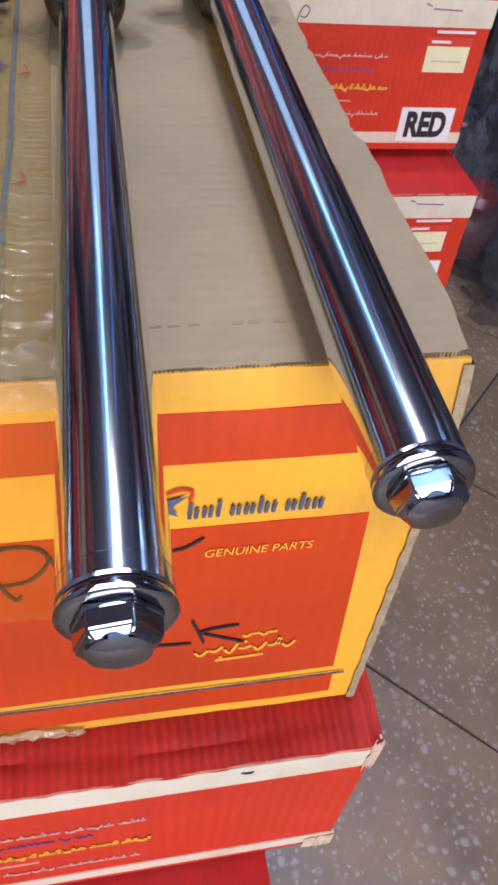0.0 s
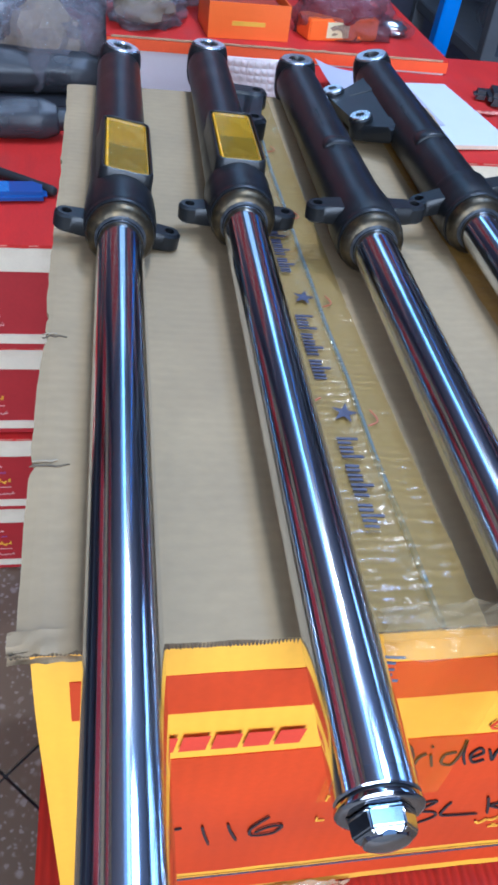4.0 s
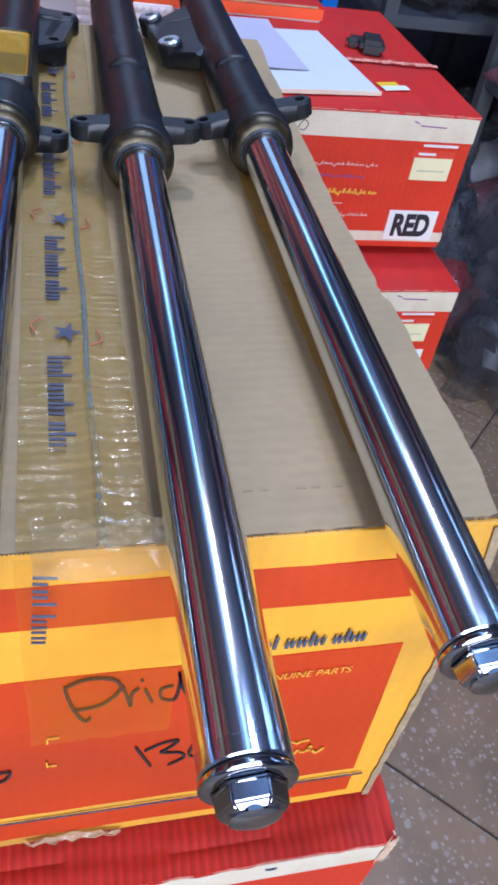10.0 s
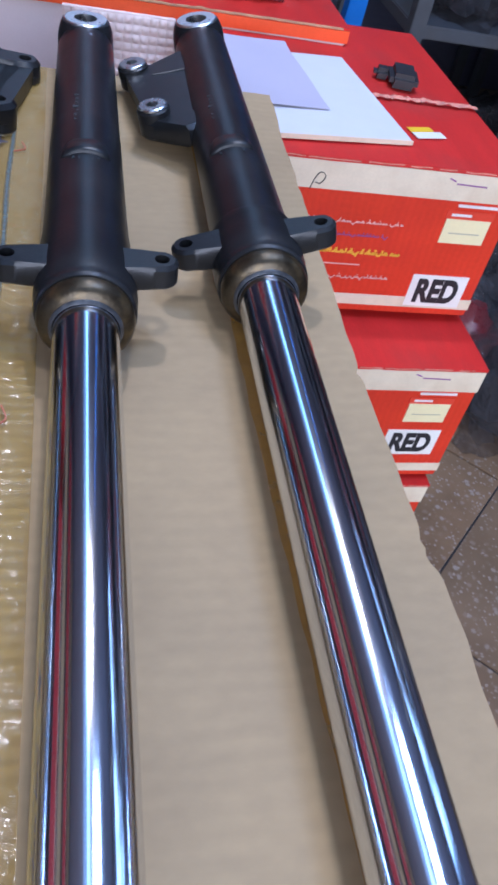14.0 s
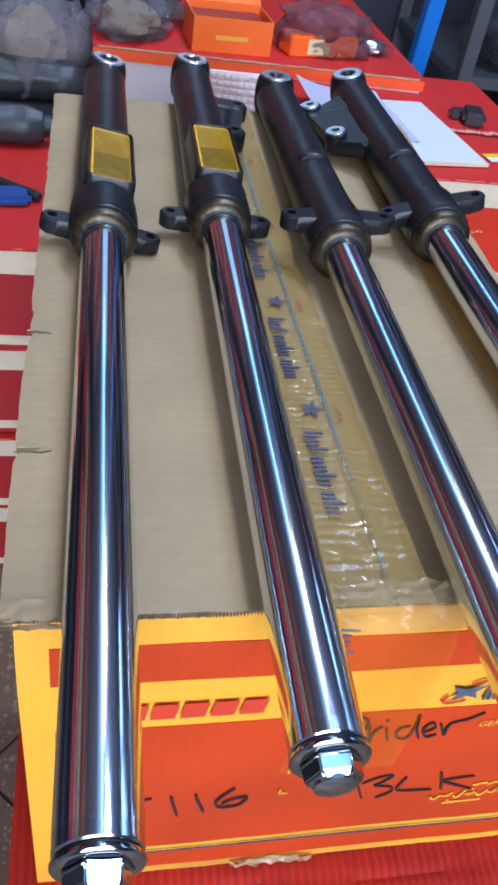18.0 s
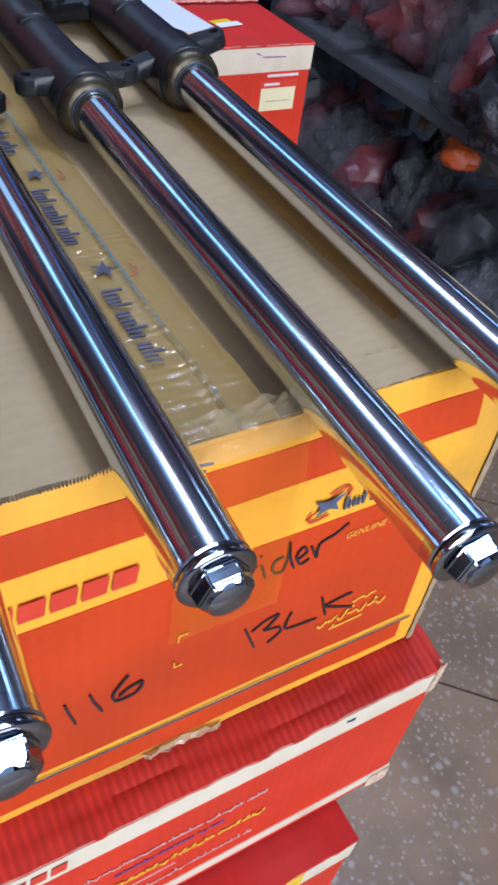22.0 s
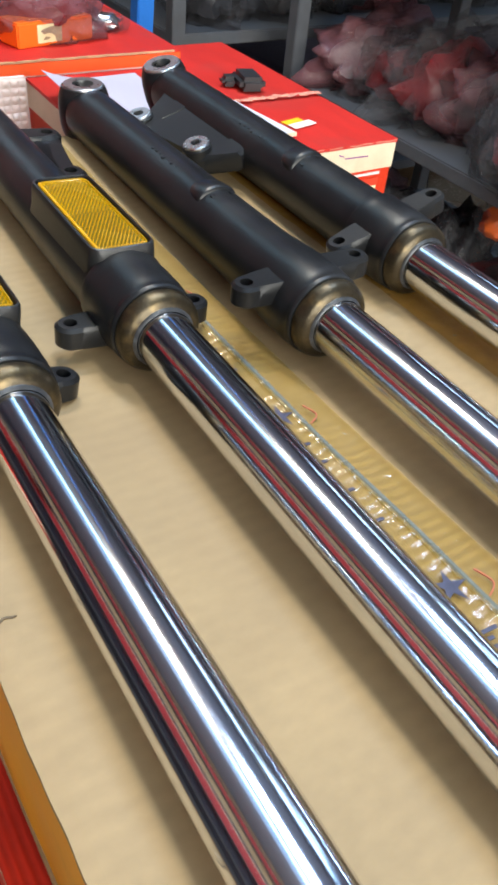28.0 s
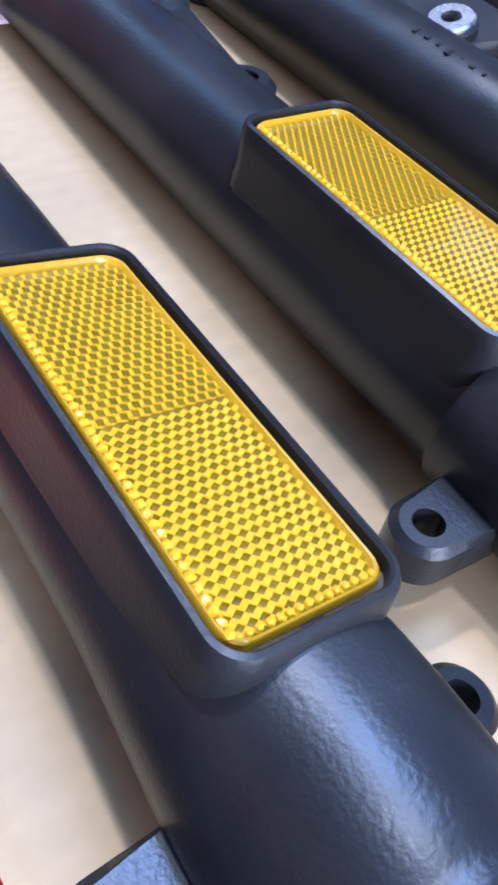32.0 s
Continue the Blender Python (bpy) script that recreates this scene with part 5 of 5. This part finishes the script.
for k in range(4):
    x, y = (-0.208, -0.218, -0.222, -0.235)[k], 0.86 + 0.008 * (k % 2)
    lb = red_carton(x - 0.42, x, y, y + 0.36, 0.150 * (3 - k), 0.150 * (3 - k) + 0.149, "dull red carton with cream bands, stacked", dull=True, group="dull red carton stack")
    front_print(lb, 0.05, 0.149, 0.8)


def big_carton():
    ob = thing("large_carton", "large red-topped carton with orange rim and pale front", "carton", (0.105, 1.245, 0.0))
    part("body", slab(-0.255, 0.258, 0, 0.60, 0.40, 0.718, 0.003), PALE_SIDE, ob, "pale pinkish white side")
    part("lid", slab(-0.257, 0.260, -0.002, 0.602, 0.718, 0.722, 0.001), RED_TOP, ob, "dull red top")
    part("rim_band", slab(-0.2565, 0.2595, -0.0035, 0.001, 0.7035, 0.7185), ORANGE_RIM, ob, "orange rim")
    part("rubbed_edge", ribbon([[(-0.25 + 0.0125 * k, 0.7205 + 0.0012 * noise.noise((k * 0.7, 2, 2))), (-0.2375 + 0.0125 * k, 0.7205 + 0.0012 * noise.noise((k * 0.7 + 0.7, 2, 2)))] for k in range(40)], 0.0022, 0.0038), RUBBED, ob)
    return ob


big_carton()
for k in range(2):
    red_carton(-0.15, 0.36, 1.25, 1.84, 0.2 * k, 0.2 * k + 0.199, "large dull red carton at the back", dull=True, group="back cartons")

# ---- things on the back cartons ----


def crumple(seed, sub, rough, flat=1.0):
    """A crumpled lump of plastic."""
    bm = bmesh.new()
    bmesh.ops.create_icosphere(bm, subdivisions=sub, radius=1)
    for v in bm.verts:
        q = v.co.copy()
        r = 1 + rough * (1.2 * abs(noise.noise(q * 1.7 + Vector((seed, 0, 0)))) + 0.7 * abs(noise.noise(q * 4.1 + Vector((0, seed, 0)))) + 0.35 * abs(noise.noise(q * 9 + Vector((0, 0, seed))))) - rough * 0.5
        v.co = Vector((q.x * r, q.y * r, q.z * r * flat))
        if v.co.z < -0.55 * flat:
            v.co.z = -0.55 * flat
    return bm


def soft(me):
    """Plastic folds with rounded shading."""
    me.set_sharp_from_angle(angle=math.pi)
    return me


BAG_MESHES = [soft(finish(crumple(3.7 * k + 1, 4, 0.55), "bag", BAG, True)) for k in range(5)]
CORE_MESHES = [finish(crumple(5.1 * k + 2, 3, 0.4), "core", DARK_PART, True) for k in range(4)]


def tinted(me, mat):
    out = me.copy()
    out.materials.clear()
    out.materials.append(mat)
    return out


BAG_SETS = {}
for key, mat in (("clear", BAG), ("dark", BAG_DARK), ("pink", BAG_PINK), ("grey", BAG_GREY)):
    BAG_SETS[key] = [tinted(me, mat) for me in BAG_MESHES]
CORE_SETS = {}
for key, mat in (("black", DARK_PART), ("white", WHITE_PLASTIC), ("orange", ORANGE_BRIGHT), ("red", RED_PLASTIC), ("steel", ALU), ("tan", KRAFT)):
    CORE_SETS[key] = [tinted(me, mat) for me in CORE_MESHES]


def bagged(x, y, z, sx, sy, sz, skin, core, k, turn, label, group="bagged parts"):
    """A spare part in a plastic bag, resting at height z."""
    ob = thing("bagged_part", label, "bagged part", Matrix.Translation((x, y, z + 0.55 * sz)) @ Matrix.Rotation(radians(turn), 4, "Z"), group=group)
    for name, me, s in (("part_inside", CORE_SETS[core][k % 4], 0.74), ("bag", BAG_SETS[skin][k % 5], 1.0)):
        o = new(name, me)
        o.parent = ob
        o.matrix_local = Matrix.Diagonal((sx * s, sy * s, sz * s, 1))
    return ob


def small_orange_box():
    ob = thing("small_orange_box", "bright orange small parts box, opened", "box", Matrix.Translation((-0.006, 1.262, 0.7225)) @ Matrix.Rotation(radians(4), 4, "Z"))
    for name, dims in (("front", (0, 0.122, 0, 0.002, 0, 0.048)), ("back", (0, 0.122, 0.088, 0.09, 0, 0.048)), ("side", (0, 0.002, 0.002, 0.088, 0, 0.048)), ("side", (0.12, 0.122, 0.002, 0.088, 0, 0.048)), ("bottom", (0.002, 0.12, 0.002, 0.088, 0, 0.002))):
        part(name, slab(*dims), ORANGE_BRIGHT, ob)
    part("inner_pack", slab(0.006, 0.116, 0.006, 0.084, 0.002, 0.040, 0.003), RED_PLASTIC, ob, "dark red pack inside")
    flap = part("open_flap", slab(0, 0.122, 0, 0.055, 0, 0.0015), ORANGE_BRIGHT, ob)
    flap.matrix_local = Matrix.Translation((0, 0.09, 0.048)) @ Matrix.Rotation(radians(28), 4, "X")
    part("print_bar", slab(0.035, 0.085, -0.0006, 0.0005, 0.018, 0.024), YELLOW_INK, ob)
    return ob


small_orange_box()
red_pack = thing("small_red_pack", "small red pack with a pale label in a pink bag", "box", Matrix.Translation((0.150, 1.285, 0.7225)) @ Matrix.Rotation(radians(14), 4, "Z"))
part("pack", slab(0, 0.12, 0, 0.045, 0, 0.030, 0.002), ORANGE_BRIGHT, red_pack)
part("label", slab(0.03, 0.068, -0.001, 0.0, 0.004, 0.026), LABEL, red_pack, "pale label")
bagged(0.212, 1.350, 0.7225, 0.082, 0.062, 0.044, "pink", "red", 1, 20, "red part in a pink plastic bag on a carton", "pink bags")
bagged(0.300, 1.36, 0.7225, 0.030, 0.035, 0.016, "clear", "steel", 2, 60, "small metal part in clear plastic")


def paper_pad():
    ob = thing("paper_pad", "white paper pad with loose sheets on a red carton", "paper pad", Matrix.Translation((0.205, 0.940, 0.7022)) @ Matrix.Rotation(radians(6), 4, "Z"))
    part("pad", slab(0.0, 0.160, 0.0, 0.225, 0, 0.005, 0.0008), PAPER, ob)
    bm = grid_sheet(-0.045, 0.085, 0.06, 0.235, 18, 18, lambda x, y: 0.0082 + 0.016 * max(0, (0.02 - x) / 0.07) ** 2 + 0.006 * max(0, (y - 0.15) / 0.08) ** 2 + 0.0015 * math.sin(y * 40 + x * 20), 0.0004)
    part("loose_sheet", bm, PAPER_LILAC, ob, "curled pale lilac sheet", smooth=True)
    part("binding_edge", slab(-0.001, 0.161, -0.001, 0.0005, 0, 0.0048), CREAM, ob)
    return ob


paper_pad()
pen = thing("ballpoint_pen", "ballpoint pen with a blue cap on a red carton", "pen", Matrix.Translation((0.146, 1.103, 0.7065)) @ Matrix.Rotation(radians(-60), 4, "Z"))
part("barrel", lathe([(0.0, 0.0036), (0.070, 0.0036), (0.082, 0.0008)], 20), WHITE, pen, smooth=True)
part("pen_cap", lathe([(-0.016, 0.0020), (-0.014, 0.0046), (0.014, 0.0048)], 20), BLUE_LIGHT, pen, "blue pen cap", smooth=True)
tag = thing("paper_tag", "small yellow and white paper tag on a carton", "tag", Matrix.Translation((0.378, 0.975, 0.7024)) @ Matrix.Rotation(radians(12), 4, "Z"))
part("white_part", slab(0, 0.038, 0, 0.014, 0, 0.0006), WHITE, tag)
part("yellow_part", slab(0.0, 0.030, 0.014, 0.026, 0, 0.0007), YELLOW_TAPE, tag)
knob = thing("black_rubber_part", "black moulded rubber part lying on a red carton", "rubber part", Matrix.Translation((0.398, 1.105, 0.7022)) @ Matrix.Rotation(radians(-14), 4, "Z"))
part("block", slab(-0.016, 0.020, 0.0, 0.050, 0, 0.018, 0.006), DARK_PART, knob, smooth=True)
part("stub", slab(-0.034, -0.012, 0.022, 0.044, 0, 0.013, 0.005), DARK_PART, knob, smooth=True)
part("lip", slab(-0.010, 0.014, 0.046, 0.066, 0, 0.009, 0.003), DARK_PART, knob, smooth=True)
# torn tape on the top of the back carton
bm = bmesh.new()
prev = None
for k in range(40):
    x = 0.34 + 0.15 * k / 39
    row = [bm.verts.new((x, 1.075 + 0.006 * noise.noise((k * 0.3, 1, 1)) + 0.010 * i / 4, 0.7032 + 0.004 * abs(noise.noise((k * 0.4, i * 0.8, 2))))) for i in range(5)]
    if prev:
        for i in range(4):
            bm.faces.new((prev[i], prev[i + 1], row[i + 1], row[i]))
    prev = row
tagged(new("torn_tape", finish(bm, "torn_tape", FRAY)), "crumpled torn pinkish tape on a red carton", "tape")


def tube_like(a, c, r):
    """A thin uneven roll from a to c along x."""
    bm = bmesh.new()
    prev = None
    for k in range(31):
        x = a[0] + (c[0] - a[0]) * k / 30
        q = r * (1 + 0.35 * noise.noise((k * 0.4, 2, 1)))
        row = [bm.verts.new((x, a[1] + q * math.cos(i * math.pi / 5), a[2] + q * math.sin(i * math.pi / 5))) for i in range(10)]
        if prev:
            for i in range(10):
                bm.faces.new((prev[i], prev[(i + 1) % 10], row[(i + 1) % 10], row[i]))
        prev = row
    return bm


def bubble_wrap():
    """A hanging sheet of bubble wrap with its bubbles."""
    ob = thing("bubble_wrap", "pinkish clear bubble wrap hanging over a carton front", "bubble wrap", (0.000, 1.232, 0.600))
    bm = bmesh.new()
    nx, nz, px, s = 13, 10, 0.0105, 6
    grid = [[bm.verts.new((px * i / s, -(0.0022 + 0.0020 * noise.noise((i * 0.09, j * 0.11, 4))) * max(0.0, math.sin(math.pi * ((i / s) % 1)) * math.sin(math.pi * ((j / s) % 1))) ** 0.6 + 0.006 * noise.noise((i * 0.03, j * 0.03, 0)), px * j / s)) for i in range(nx * s + 1)] for j in range(nz * s + 1)]
    for a, q in zip(grid, grid[1:]):
        for i in range(nx * s):
            bm.faces.new((a[i], a[i + 1], q[i + 1], q[i]))
    part("sheet", bm, BUBBLE, ob, smooth=True)
    hem = tube_like((0.0, 0.003, px * nz), (px * nx, 0.003, px * nz), 0.0022)
    part("rolled_edge", hem, BUBBLE, ob, "rolled upper edge of the wrap", smooth=True)
    return ob


bubble_wrap()

# ---- bench behind the left stack with wrapped parts ----
bench = thing("low_bench", "dark low bench covered with wrapped parts", "bench", (-0.62, 1.26, 0.0))
part("top", slab(-0.55, 0.44, 0, 0.75, 0.58, 0.61, 0.004), DARK_PART, bench)
for x in (-0.52, 0.40):
    for y in (0.03, 0.70):
        part("leg", slab(x - 0.02, x + 0.02, y - 0.02, y + 0.02, 0, 0.58, 0.003), DARK_PART, bench)


def capsule(name, label, a, c, r, mat, category, lumpy=0.0):
    a, c = Vector(a), Vector(c)
    n = (c - a).length
    bm = lathe([(0, r * 0.35), (r * 0.3, r * 0.8), (r, r)] + [(r + (n - 2 * r) * k / 40, r * 0.98) for k in range(1, 40)] + [(n - r, r * 0.96), (n - r * 0.3, r * 0.75), (n, r * 0.3)], 40)
    for v in bm.verts:
        if lumpy:
            v.co += Vector((v.co.x, 0, v.co.z)).normalized() * lumpy * (noise.noise(v.co * 24) + 1.6 * abs(noise.noise((v.co.x * 60, v.co.y * 14, v.co.z * 60))))
    m = Matrix.Translation(a) @ (c - a).to_track_quat("Y", "Z").to_matrix().to_4x4()
    if not lumpy:
        ob = tagged(new(name, finish(bm, name, mat, True)), label, category)
        ob.matrix_world = m
        return ob
    ob = thing(name, label, category, m)
    part("plastic_wrap", bm, mat, ob, smooth=True)
    part("tube", lathe([(-0.012, r * 0.55), (-0.012, r * 0.62), (n + 0.012, r * 0.62), (n + 0.012, r * 0.55)], 32), DARK_PART, ob, smooth=True)
    part("tape_band", lathe([(n * 0.32, r * 1.07), (n * 0.32 + 0.03, r * 1.07)], 32), BAG, ob, smooth=True)
    return ob


capsule("wrapped_tube", "black tube wrapped in grey plastic on a bench", (-0.95, 1.30, 0.640), (-0.155, 1.33, 0.640), 0.030, BAG_DARK, "wrapped tube", 0.004)
capsule("wrapped_tube", "dark grey wrapped tube on a red carton", (-0.62, 1.13, 0.626), (-0.215, 1.17, 0.626), 0.025, BAG_DARK, "wrapped tube", 0.004)
bagged(1.09, 1.17, 0.335, 0.06, 0.06, 0.05, "clear", "orange", 1, 20, "orange plastic part in a clear bag on a rack", "bagged parts on racks")
bagged(-0.33, 1.48, 0.611, 0.13, 0.10, 0.085, "grey", "steel", 0, 15, "metal part in a crumpled clear bag")
bagged(-0.52, 1.46, 0.611, 0.11, 0.10, 0.080, "clear", "black", 3, 75, "dark part in a crumpled clear bag")
bagged(-0.205, 1.42, 0.611, 0.065, 0.085, 0.075, "grey", "red", 2, 110, "red part in a crumpled clear bag")
bagged(-0.40, 1.72, 0.611, 0.15, 0.13, 0.10, "clear", "tan", 4, 40, "tan part in a crumpled clear bag")
bagged(-0.245, 1.385, 0.611, 0.085, 0.075, 0.090, "grey", "tan", 3, 35, "tan part in a crumpled hazy bag on a bench")
bagged(-0.098, 1.325, 0.7225, 0.070, 0.060, 0.034, "grey", "tan", 1, 80, "flat part in a crumpled hazy bag on a carton")
bagged(-0.075, 1.440, 0.7225, 0.075, 0.060, 0.040, "grey", "black", 4, 10, "dark part in a crumpled hazy bag on a carton")
bagged(-0.72, 1.62, 0.611, 0.16, 0.12, 0.10, "dark", "black", 1, 10, "black part in grey plastic")
bagged(-0.25, 1.85, 0.611, 0.12, 0.10, 0.09, "dark", "tan", 2, 0, "tan part in grey plastic")
strap = thing("blue_strip", "blue plastic strip lying on a red carton", "strip", Matrix.Translation((-0.40, 0.945, 0.600)) @ Matrix.Rotation(radians(6), 4, "Z"))
part("strip", slab(0, 0.175, 0, 0.040, 0, 0.012, 0.005), BLUE_PLASTIC, strap)
part("dark_end", slab(-0.06, 0.0, 0.004, 0.036, 0, 0.010, 0.004), BLUE_INK, strap)
# the strip's shine, laid on as a lighter blue slab
part("shine_panel", slab(0.05, 0.13, 0.006, 0.034, 0.011, 0.0125), BLUE_LIGHT, strap, "lighter blue patch for the strip's shine")
lid_strap = capsule("dark_cable", "dark cable lying across a red carton", (-0.42, 1.12, 0.606), (-0.216, 0.98, 0.606), 0.007, RUBBER, "cable")


# ---- racks ----
def rack(x0, x1, y0, y1, levels, top, post_mat, label):
    ob = thing("steel_rack", label, "rack", (0, 0, 0))
    for x in (x0, x1):
        for y in (y0, y1):
            part("post", slab(x - 0.018, x + 0.018, y - 0.018, y + 0.018, 0, top, 0.002), post_mat, ob)
    for z in levels:
        part("shelf", slab(x0 - 0.016, x1 + 0.016, y0 - 0.016, y1 + 0.016, z - 0.03, z, 0.003), STEEL_GREY, ob)
    return ob


rack(0.80, 2.35, 2.05, 2.60, (0.10, 0.52, 0.98, 1.44, 1.90), 2.35, STEEL_GREY, "grey steel rack full of bagged parts")
rack(1.02, 1.55, 0.75, 1.85, (0.10, 0.46, 0.86, 1.30), 1.75, STEEL_GREY, "dark steel side rack with bagged parts")
rack(-1.75, 0.40, 2.45, 2.95, (0.10, 0.55, 1.02), 1.30, STEEL_GREY, "grey steel rack with red cartons")
rack(-1.80, -1.30, -0.10, 2.20, (0.10, 0.60, 1.10, 1.55, 1.98, 2.40), 2.75, STEEL_GREY, "tall steel rack with red cartons along a wall")
rack(-1.20, -0.42, 2.98, 3.16, (1.42, 1.80, 2.18), 2.55, STEEL_GREY, "wall rack with red cartons beside the back window")
rack(0.66, 1.50, 2.98, 3.16, (1.42, 1.80, 2.18), 2.55, STEEL_GREY, "wall rack with red cartons beside the back window")
blue = tagged(new("blue_post", finish(slab(-0.016, 0.016, -0.016, 0.016, 0, 2.3, 0.002), "blue_post", BLUE_STEEL)), "bright blue painted steel post", "post")
blue.matrix_world = Matrix.Translation((0.465, 1.62, 0)) @ Matrix.Rotation(radians(2.5), 4, "Y")

rnd = random.Random(11)
SKINS, CORES = ("clear", "dark", "clear", "clear", "clear", "dark", "pink"), ("black", "red", "white", "black", "red", "black", "white", "black", "red")
for z in (0.10, 0.52, 0.98, 1.44):
    x = 0.90
    while x < 2.25:
        s = rnd.uniform(0.085, 0.14)
        bagged(x + s * 0.5, 2.24 + rnd.uniform(-0.08, 0.10), z, s, rnd.uniform(0.12, 0.18), rnd.uniform(0.10, 0.16), rnd.choice(SKINS), rnd.choice(CORES), rnd.randrange(20), rnd.uniform(0, 360), "spare part in a crumpled plastic bag on a rack", "bagged parts on racks")
        x += s * 1.7
for z in (0.10, 0.46, 0.86, 1.30):
    y = 0.76
    while y < 1.80:
        s = rnd.uniform(0.08, 0.13)
        bagged(1.15 + rnd.uniform(-0.06, 0.08), y + s * 0.5, z, rnd.uniform(0.13, 0.19), s, rnd.uniform(0.09, 0.15), rnd.choice(SKINS), rnd.choice(CORES), rnd.randrange(20), rnd.uniform(-30, 30), "spare part in a crumpled plastic bag on a rack", "bagged parts on racks")
        y += s * 1.3
for k in range(9):
    a = rnd.uniform(0, 1)
    bagged(0.80 + 0.12 * rnd.random() + 0.10 * (k % 2), 1.25 + 0.10 * k * 0.9, 0.0, rnd.uniform(0.10, 0.15), rnd.uniform(0.10, 0.15), rnd.uniform(0.10, 0.20), rnd.choice(SKINS), rnd.choice(CORES), rnd.randrange(20), rnd.uniform(0, 360), "bagged spare part on the floor", "bagged parts on the floor")
for z in (0.10, 0.55, 1.02):
    x = -1.70
    while x < 0.05:
        w = rnd.uniform(0.26, 0.36)
        red_carton(x, x + w, 2.47, 2.90, z, z + rnd.uniform(0.18, 0.30), "red carton stored on a rack", dull=rnd.random() < 0.6, group="red cartons on a rack")
        x += w + 0.02

for z in (1.10, 1.98):
    y = -0.06
    while y < 1.95:
        w = rnd.uniform(0.26, 0.36)
        red_carton(-1.76, -1.31, y, y + w - 0.01, z, z + rnd.uniform(0.30, 0.395), "red carton stored on a tall rack", dull=True, group="red cartons on a rack")
        y += w + rnd.choice((0.0, 0.02, 0.30))
# unseen brown cartons, added only for the gold lines mirrored in the tubes
for z in (1.55, 2.40):
    y = -0.05
    while y < 1.9:
        w = rnd.uniform(0.28, 0.40)
        ob = thing("added_carton", "unseen plain brown carton, added on a tall rack for reflections", "carton", (-1.55, y, z), group="brown cartons on a rack")
        part("body", slab(-0.21, 0.23, 0, w - 0.015, 0, 0.29, 0.003), KRAFT, ob)
        part("lid_tape", slab(-0.21, 0.232, w / 2 - 0.03, w / 2 + 0.02, 0.288, 0.2915), CREAM, ob)
        y += w
for z in (1.42, 1.80, 2.18):
    for x in (-1.18, -0.80, 0.68, 1.06):
        red_carton(x, x + 0.365, 2.985, 3.15, z, z + rnd.uniform(0.32, 0.345), "red carton stored beside the back window", dull=True, group="red cartons on a rack")

# ---- floor of diagonal terrazzo slabs ----
floor = tagged(new("floor", finish(slab(ROOM_X0 - 0.15, ROOM_X1 + 0.15, -0.75, ROOM_Y1 + 0.15, -0.12, -0.004), "floor", GROUT)), "speckled brown terrazzo slab floor", "floor", kind="structure")
SIDE = 0.405
tile = finish(slab(-SIDE / 2 + 0.002, SIDE / 2 - 0.002, -SIDE / 2 + 0.002, SIDE / 2 - 0.002, -0.02, 0, 0.0012), "tile", TERRAZZO)
d = SIDE / math.sqrt(2)
FX0, FX1, FY0, FY1 = ROOM_X0 + 0.003, ROOM_X1 - 0.003, -0.747, ROOM_Y1 - 0.003
half = SIDE / math.sqrt(2)
for i in range(-12, 13):
    for j in range(-12, 13):
        # slab corners meet on the joint that runs through (0.42, 0.375)
        x, y = 0.42 + 0.5 * d + (i + j) * d, 0.375 + 0.5 * d + (i - j) * d
        if not (FX0 - half < x < FX1 + half and FY0 - half < y < FY1 + half):
            continue
        m = Matrix.Translation((x, y, 0)) @ Matrix.Rotation(radians(45), 4, "Z")
        mesh = tile
        if x - half < FX0 or x + half > FX1 or y - half < FY0 or y + half > FY1:
            # slabs along the walls are cut to fit
            bm = bmesh.new()
            bm.from_mesh(tile)
            for co, no in (((FX0, 0, 0), (-1, 0, 0)), ((FX1, 0, 0), (1, 0, 0)), ((0, FY0, 0), (0, -1, 0)), ((0, FY1, 0), (0, 1, 0))):
                inv = m.inverted()
                bmesh.ops.bisect_plane(bm, geom=bm.verts[:] + bm.edges[:] + bm.faces[:], plane_co=inv @ Vector(co), plane_no=inv.to_3x3() @ Vector(no), clear_outer=True)
            if len(bm.faces) < 1:
                bm.free()
                continue
            mesh = finish(bm, "tile", TERRAZZO)
        o = new("tile", mesh)
        o.parent = floor
        o.matrix_local = m
